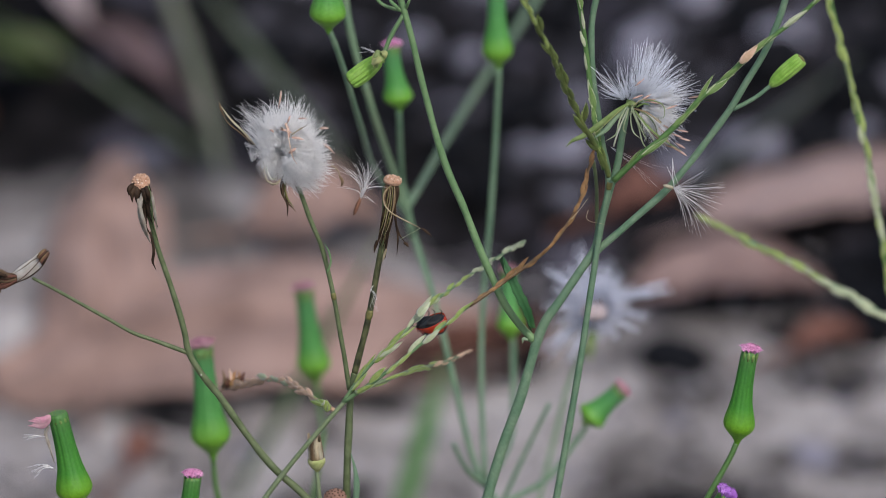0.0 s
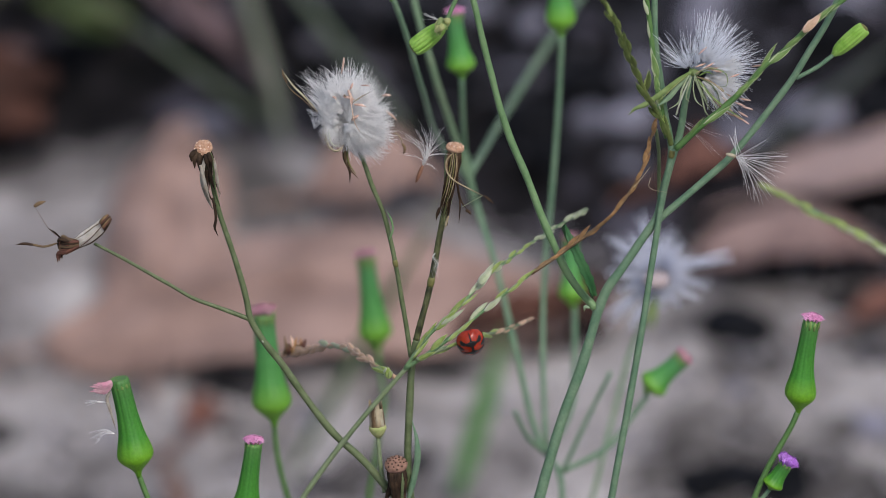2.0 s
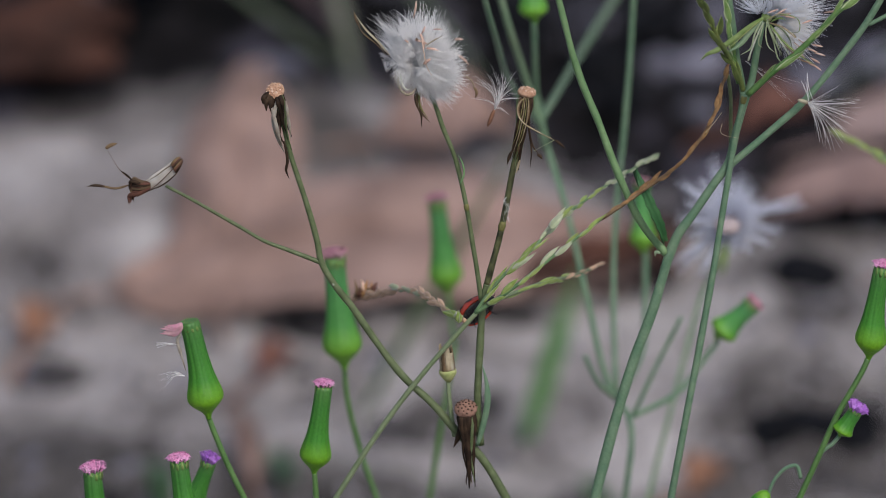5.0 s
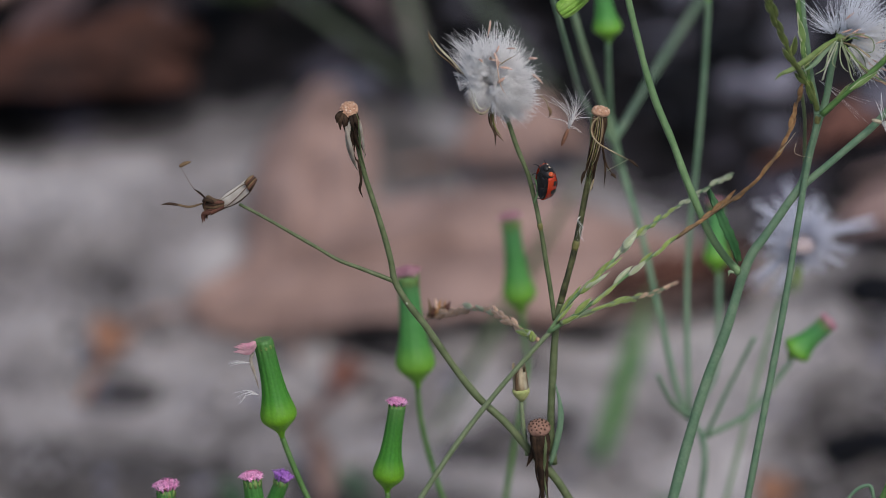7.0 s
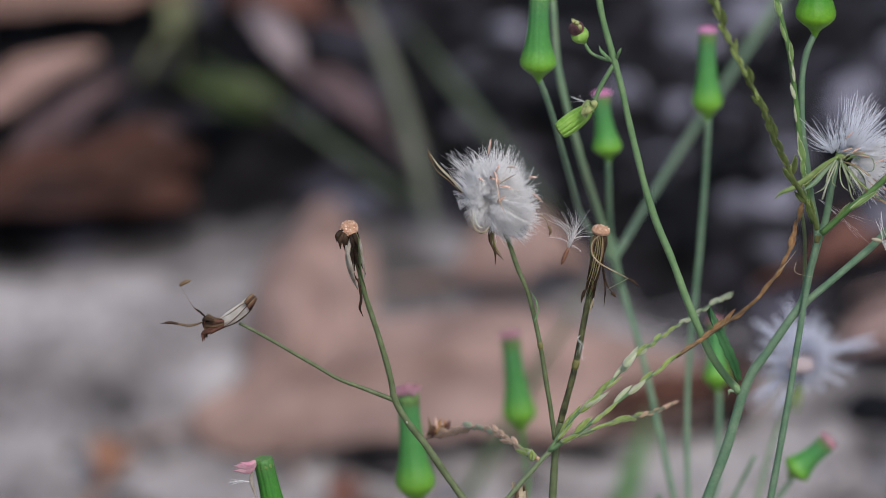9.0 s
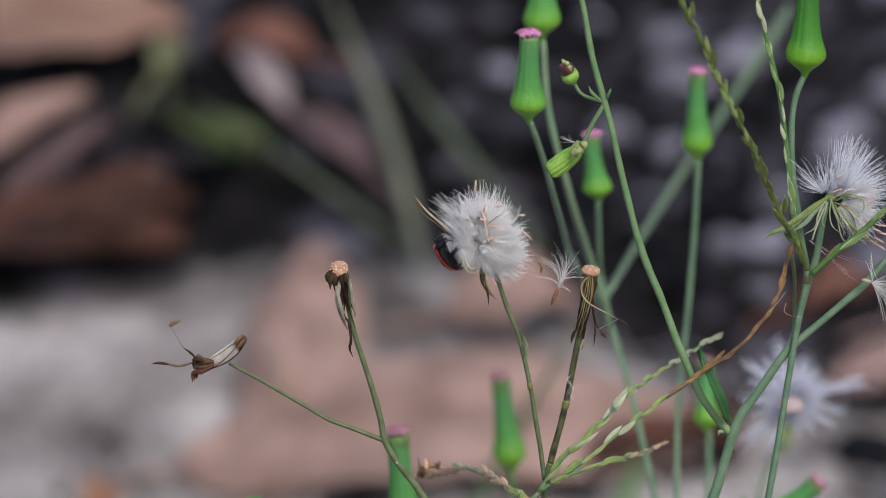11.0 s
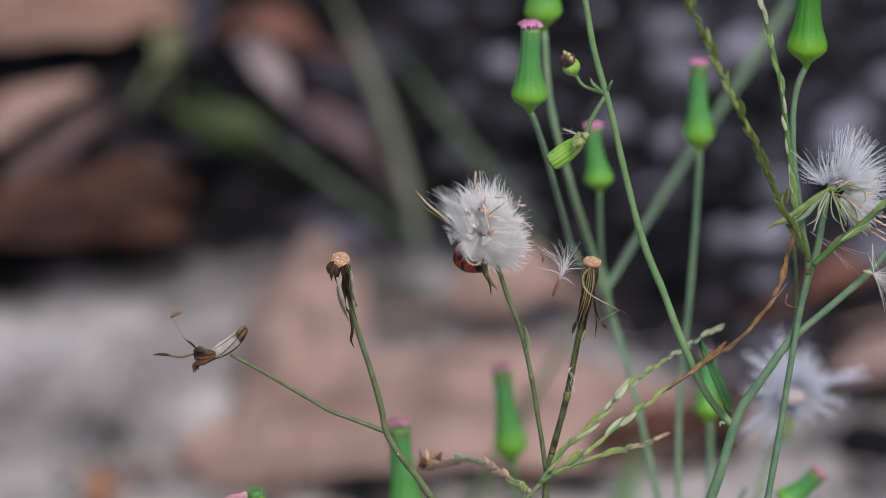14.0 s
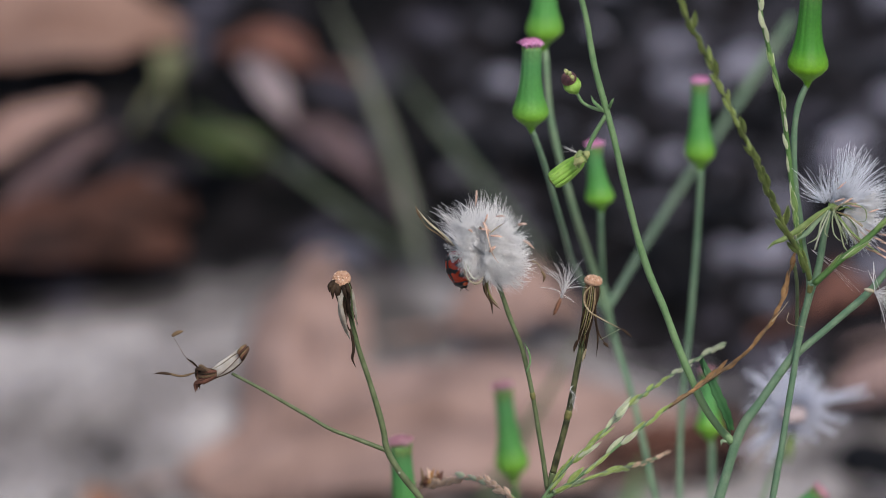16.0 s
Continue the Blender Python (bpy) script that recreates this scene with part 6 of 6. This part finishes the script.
WEED_DARK = mat("weed_dark_green", (0.035, 0.05, 0.02), (0.05, 0.065, 0.03), 90, 0.6, 0.3, 800, 0, 0.2)
STRAW_PALE = mat("grass_straw_pale", (0.17, 0.185, 0.145), (0.22, 0.23, 0.18), 60, 0.6, 0.3, 800, 0, 0.2)
STRAW = mat("grass_straw", (0.105, 0.115, 0.085), (0.16, 0.165, 0.12), 60, 0.6, 0.3, 800, 0, 0.2)
blade((789, 635), (700, 936), 70, 3.8, FRESH, "broad fresh green grass blade")
blade((673, 416), (405, 900), 240, 2.0, PALE_GRASS, "thin pale grass stalk leaning over")
blade((219, -178), (396, 325), 90, 2.7, STRAW, "pale straw-green grass stalk", 22)
blade((70, 70), (369, 286), 80, 1.7, DULL, "dull green grass stalk leaning low", 0, -4)
blade((-30, 76), (121, 99), 45, 7.0, WEED, "yellow-green weed leaf in the humus", 0, -6)
blade((-25, 51), (96, 114), 50, 6.0, WEED_DARK, "dark green weed leaf in the humus")
blade((-63, -24), (-54, 46), 50, 7.0, WEED_PALE, "pale olive weed leaf in the humus")
for tip, root, width, material in (((-66, 52), (84, 112), 3.5, WEED), ((-20, 20), (90, 108), 3.0, WEED_DARK), ((10, 86), (110, 118), 3.5, WEED), ((-10, 112), (100, 122), 3.0, WEED_DARK), ((40, 62), (118, 108), 2.6, WEED_PALE)):
    blade(tip, root, 45, width, material, "narrow leaf of a low weed in the humus")
blade((25, 985), (76, 1034), 25, 5.0, TEAL, "low green weed leaf on the sand")
blade((240, 961), (291, 1011), 25, 5.0, TEAL, "low green weed leaf on the sand")
blade((332, -61), (612, 295), 70, 1.8, DULL, "dull green grass blade leaning low")
blade((1520, 98), (1215, 340), 110, 2.3, STRAW_PALE, "pale grass stalk leaning over")
blade((801, 1005), (847, 1054), 25, 5.0, LEAF, "low green weed leaf on the sand")
blade((40, 1005), (67, 1074), 25, 4.0, LEAF, "low green weed leaf on the sand")


# ---------------------------------------------------------------- ladybird
def ladybird():
    p = thing("ladybird", "small glossy red ladybird with black markings, walking", "insect", (0, 0, 0))
    L, W, H = 0.00240, 0.00176, 0.0018

    def dome(lo, hi, y0, y1, k=1.0, nu=14, nv=16, drop=0.0):
        """Part of the arched wing case between angles lo..hi across and y0..y1 along (-1..1)."""
        bm = bmesh.new()
        g = []
        for i in range(nv + 1):
            y = y0 + (y1 - y0) * i / nv
            q = math.sqrt(max(0.0, 1 - y * y)) if y < 0 else math.sqrt(max(0.0, 1 - (y * 0.93) ** 2))
            row = []
            for j in range(nu + 1):
                a = lo + (hi - lo) * j / nu
                row.append(bm.verts.new((W * k * q * math.sin(a), L * y * k, H * k * q * math.cos(a) * (1 - 0.15 * y) - drop)))
            g.append(row)
        for r0, r1 in zip(g, g[1:]):
            for j in range(nu):
                bm.faces.new((r0[j], r0[j + 1], r1[j + 1], r1[j])).smooth = True
        bmesh.ops.remove_doubles(bm, verts=bm.verts[:], dist=1e-7)
        bmesh.ops.solidify(bm, geom=bm.faces[:], thickness=0.00005)
        return bm

    def patch(a, y, da, dy):
        """A rounded marking on the wing case."""
        bm = bmesh.new()
        rings = []
        for i in range(5):
            row = []
            for j in range(14):
                g = 2 * math.pi * j / 14
                k = i / 4 * (1 + 0.18 * math.sin(3 * g + a * 5))
                yy, aa = max(-0.97, y + dy * k * math.sin(g)), a + da * k * math.cos(g)
                c = math.sqrt(max(0.0, 1 - yy * yy)) if yy < 0 else math.sqrt(max(0.0, 1 - (yy * 0.93) ** 2))
                row.append(bm.verts.new((W * 1.015 * c * math.sin(aa), L * yy * 1.015, H * 1.015 * c * math.cos(aa) * (1 - 0.15 * yy))))
            rings.append(row)
        for r0, r1 in zip(rings, rings[1:]):
            for j in range(14):
                bm.faces.new((r0[j], r0[(j + 1) % 14], r1[(j + 1) % 14], r1[j])).smooth = True
        bmesh.ops.remove_doubles(bm, verts=bm.verts[:], dist=1e-7)
        bmesh.ops.solidify(bm, geom=bm.faces[:], thickness=0.00003)
        return bm

    q = math.pi / 2
    # markings: across 0 (seam) to 1.57 (margin), along -1 (tail) to 1; half sizes
    marks = ((0.95, 0.34, 0.24, 0.13), (0.20, 0.05, 0.26, 0.15), (0.52, 0.10, 0.24, 0.10), (1.12, -0.12, 0.26, 0.15), (0.88, -0.20, 0.20, 0.11), (0.22, -0.60, 0.34, 0.12), (0.80, -0.58, 0.36, 0.11))
    for s in (-1, 1):
        lo, hi = (0.012, 1.06 * q) if s > 0 else (-1.06 * q, -0.012)
        e = part("wing_case", dome(lo, hi, -1, 0.72), RED, p, "glossy red wing case with black patches")
        for a, y, da, dy in marks:
            part("spot", patch(s * a, y, da, dy), BLACK, e)
        part("seam", dome(0.0 if s > 0 else -0.09, 0.09 if s > 0 else 0.0, -0.98, 0.68, 1.012, 3, 14), BLACK, e)
        bm = bmesh.new()      # folded-in margin of the wing case
        rows = []
        for i in range(19):
            y = -0.97 + 1.62 * i / 18
            c = math.sqrt(max(0.0, 1 - y * y)) if y < 0 else math.sqrt(max(0.0, 1 - (y * 0.93) ** 2))
            rows.append([bm.verts.new((s * W * c * x, L * y * (0.98 if x < 0.9 else 1), H * z)) for x, z in ((0.99, -0.06), (0.84, -0.03), (0.84, 0.03), (0.99, -0.02))])
        for r0, r1 in zip(rows, rows[1:]):
            for j in range(4):
                bm.faces.new((r0[j], r0[(j + 1) % 4], r1[(j + 1) % 4], r1[j])).smooth = True
        part("margin", bm, RED, e, "red folded-in margin")

    def ball(sx, sy, sz, x, y, z):
        bm = bmesh.new()
        bmesh.ops.create_uvsphere(bm, u_segments=20, v_segments=12, radius=1)
        for v in bm.verts:
            v.co = Vector((v.co.x * sx + x, v.co.y * sy + y, v.co.z * sz + z))
        for f in bm.faces:
            f.smooth = True
        return bm

    part("underside", ball(W * 0.86, L * 0.92, H * 0.28, 0, -L * 0.07, 0.00003), BLACK, p, "black underside")
    for k in range(4):      # belly rings
        y = -0.20 - 0.18 * k
        w = 0.74 * math.sqrt(1 - (y + 0.06) ** 2 / 0.86)
        part("belly_ring", ball(W * w, L * 0.12, H * 0.12, 0, L * y, -H * 0.17 * math.sqrt(1 - (y / 0.98) ** 2)), BELLY, p)
    part("breast", ball(W * 0.55, L * 0.30, H * 0.2, 0, L * 0.3, -H * 0.1), BELLY, p, "black hairy breast plate")
    neck = part("pronotum", ball(W * 0.72, L * 0.28, H * 0.48, 0, L * 0.72, H * 0.16), BLACK, p, "black neck shield with orange corners")
    for s in (-1, 1):
        part("cheek_spot", ball(W * 0.205, L * 0.145, H * 0.22, s * W * 0.50, L * 0.81, H * 0.20), ORANGE, neck, "orange-red corner patch")
    head = part("head", ball(W * 0.36, L * 0.17, H * 0.26, 0, L * 0.98, H * 0.02), BLACK, p)
    for s in (-1, 1):
        part("eye", ball(W * 0.08, L * 0.06, H * 0.09, s * W * 0.30, L * 1.03, H * 0.06), BLACK, head)
        part("eye_spot", ball(W * 0.07, L * 0.05, H * 0.07, s * W * 0.17, L * 1.09, H * 0.16), CREAM, head, "cream spot beside the eye")
        bm = bmesh.new()
        tube(bm, [Vector((s * W * 0.22, L * 1.07, 0.0001)), Vector((s * W * 0.38, L * 1.19, 0.0001)), Vector((s * W * 0.48, L * 1.24, 0.0))], [0.00004, 0.00006], 5)
        part("antenna", bm, BLACK, head)
    legs = []
    for i, y in enumerate((0.62, 0.12, -0.32)):
        for s in (-1, 1):
            bm = bmesh.new()
            tube(bm, [Vector((0, 0, 0)), Vector((s * 0.0005, 0.0003 * (1 - i), -0.0001)), Vector((s * 0.0007, 0.0004 * (1 - i), -0.0004)), Vector((s * 0.00045, 0.0006 * (1 - i), -0.00085))], [0.0001, 0.00008, 0.00006, 0.00004], 6)
            leg = part("leg", bm, BLACK, p, "", Matrix.Translation((s * W * 0.45, L * y, -0.0002)))
            legs.append((leg, s, i))
    return p, legs


BUG, LEGS = ladybird()


def bug_pose(u, v, back, fwd, up):
    z = (CAM_X * up[0] + CAM_Y * up[1] + CAM_Z * up[2]).normalized()
    y = CAM_X * fwd[0] + CAM_Y * fwd[1] + CAM_Z * fwd[2]
    y = (y - z * y.dot(z)).normalized()
    m = Matrix((y.cross(z), y, z)).transposed().to_4x4()
    return Matrix.Translation(at(u, v, back)) @ m


# seconds, place on the sheet, depth in mm, way it faces, way its back points
BUG_WAY = [
    (0.0, (763, 570), 1.5, (-0.4, -0.25, -0.85), (0.5, -0.8, -0.3)),
    (0.5, (718, 609), 1.5, (-0.75, -0.5, -0.35), (0.3, -0.35, -0.9)),
    (1.0, (738, 626), 3.5, (-0.55, -0.8, 0.1), (0.9, -0.4, -0.2)),
    (1.5, (734, 641), 3.5, (-0.5, -0.6, -0.6), (0.85, -0.5, -0.1)),
    (2.0, (723, 660), 2.5, (-0.2, 0.55, -0.8), (0.25, -0.75, 0.5)),
    (2.5, (717, 676), 2.0, (-0.4, 0.3, -0.8), (0.05, -0.85, 0.4)),
    (3.0, (710, 679), 2.0, (-0.9, -0.12, -0.4), (0.02, -1, -0.08)),
    (3.2, (706, 679), 2.0, (-0.95, -0.1, -0.25), (0.05, -1, -0.1)),
    (4.2, (676, 696), 2.0, (-0.95, -0.1, -0.3), (0.1, -0.9, -0.4)),
    (4.6, (632, 712), 3.0, (-0.75, 0.3, -0.6), (-0.35, -0.3, -0.9)),
    (5.0, (612, 708), 3.0, (-0.1, 0.6, -0.75), (-0.5, 0.4, -0.7)),
    (5.3, (609, 697), 3.0, (0.15, 0.6, -0.55), (-0.42, 0.35, -0.8)),
    (5.5, (606, 692), 3.0, (0.15, 0.65, -0.5), (-0.45, 0.3, -0.85)),
    (5.7, (602, 684), 2.6, (0.15, 0.85, -0.35), (-0.6, 0.25, -0.7)),
    (6.0, (597, 659), 2.0, (0.12, 1, 0), (-0.85, 0.1, -0.5)),
    (6.3, (602, 588), 2.0, (-0.1, 1, 0), (0, 0, -1)),
    (6.5, (592, 528), 2.0, (-0.2, 1, 0), (0.1, 0, -1)),
    (6.7, (587, 480), 1.2, (-0.2, 1, 0.2), (0.45, 0.1, -0.85)),
    (7.0, (594, 447), -1.6, (-0.15, 0.66, 0.7), (0.88, 0.15, -0.4)),
    (7.3, (577, 414), -1.6, (-0.15, 0.66, 0.7), (0.88, 0.15, -0.4)),
    (7.6, (562, 377), -0.6, (-0.2, 0.7, 0.55), (0.8, 0.15, -0.5)),
    (8.0, (545, 331), 2.5, (-0.35, 0.8, -0.5), (0.45, 0.35, -0.8)),
    (8.5, (540, 309), 4.0, (-0.35, 0.9, -0.2), (0.2, 0.25, -0.95)),
    (9.0, (540, 304), 5.0, (-0.5, 0.85, -0.1), (0.2, 0.15, -0.95)),
    (9.7, (524, 300), 6.0, (-0.6, 0.8, 0), (0.1, 0.05, -1)),
    (10.5, (478, 300), 6.0, (-0.8, 0.6, 0), (-0.1, -0.1, -1)),
    (11.2, (440, 288), 3.0, (-0.65, 0.75, 0), (-0.55, -0.35, -0.75)),
    (11.8, (432, 279), -0.5, (-0.55, 0.8, 0.1), (-0.6, -0.55, -0.55)),
    (12.0, (437, 277), -0.5, (-0.55, 0.8, 0.1), (-0.6, -0.55, -0.55)),
    (12.3, (452, 288), 1.2, (-0.2, 0.95, 0), (-0.9, -0.4, -0.1)),
    (12.6, (459, 291), 1.8, (0.1, 0.95, 0), (-0.95, -0.2, -0.1)),
    (13.0, (471, 306), 2.2, (0.3, 0.9, 0), (-0.9, -0.2, 0.2)),
    (13.4, (479, 312), 2.2, (0.65, 0.6, 0), (-0.75, -0.6, 0.2)),
    (13.8, (483, 316), 2.2, (0.8, 0.4, 0), (-0.5, -0.8, 0.25)),
    (14.2, (474, 314), 2.2, (0.75, 0.55, 0), (-0.7, -0.6, 0.2)),
    (14.6, (466, 311), 2.0, (0.6, 0.75, 0), (-0.8, -0.5, 0.0)),
    (15.0, (463, 307), 2.2, (0.5, 0.7, -0.3), (-0.75, -0.35, 0.25)),
    (15.3, (460, 307), 2.2, (0.5, 0.3, -0.7), (-0.75, -0.45, 0.3)),
    (15.6, (460, 302), 2.2, (0.6, -0.2, -0.7), (-0.75, -0.25, 0.45)),
    (16.0, (459, 299), 2.2, (0.7, -0.4, -0.5), (-0.72, -0.2, 0.55)),
]


def motions():
    # the fluffy head gives way under the ladybird
    home = SEED_HEAD.matrix_basis.copy()
    lean = home @ Matrix.Rotation(radians(5), 4, CAM_Z)
    walk(SEED_HEAD, [(0.0, home), (9.8, home), (11.6, lean), (16.0, lean)])
    walk(BUG, [(t, bug_pose(*q, back, fwd, up)) for t, q, back, fwd, up in BUG_WAY])
    for leg, s, i in LEGS:      # legs step in turn, three and three
        home = leg.matrix_basis.copy()
        ph = math.pi * ((i + (s > 0)) % 2)
        rows = [(k * 0.25, home @ pose(0, 0, 0, 0, 0, 16 * math.sin(k * math.pi / 2 + ph + 0.6))) for k in range(65)]
        walk(leg, rows)


motions()
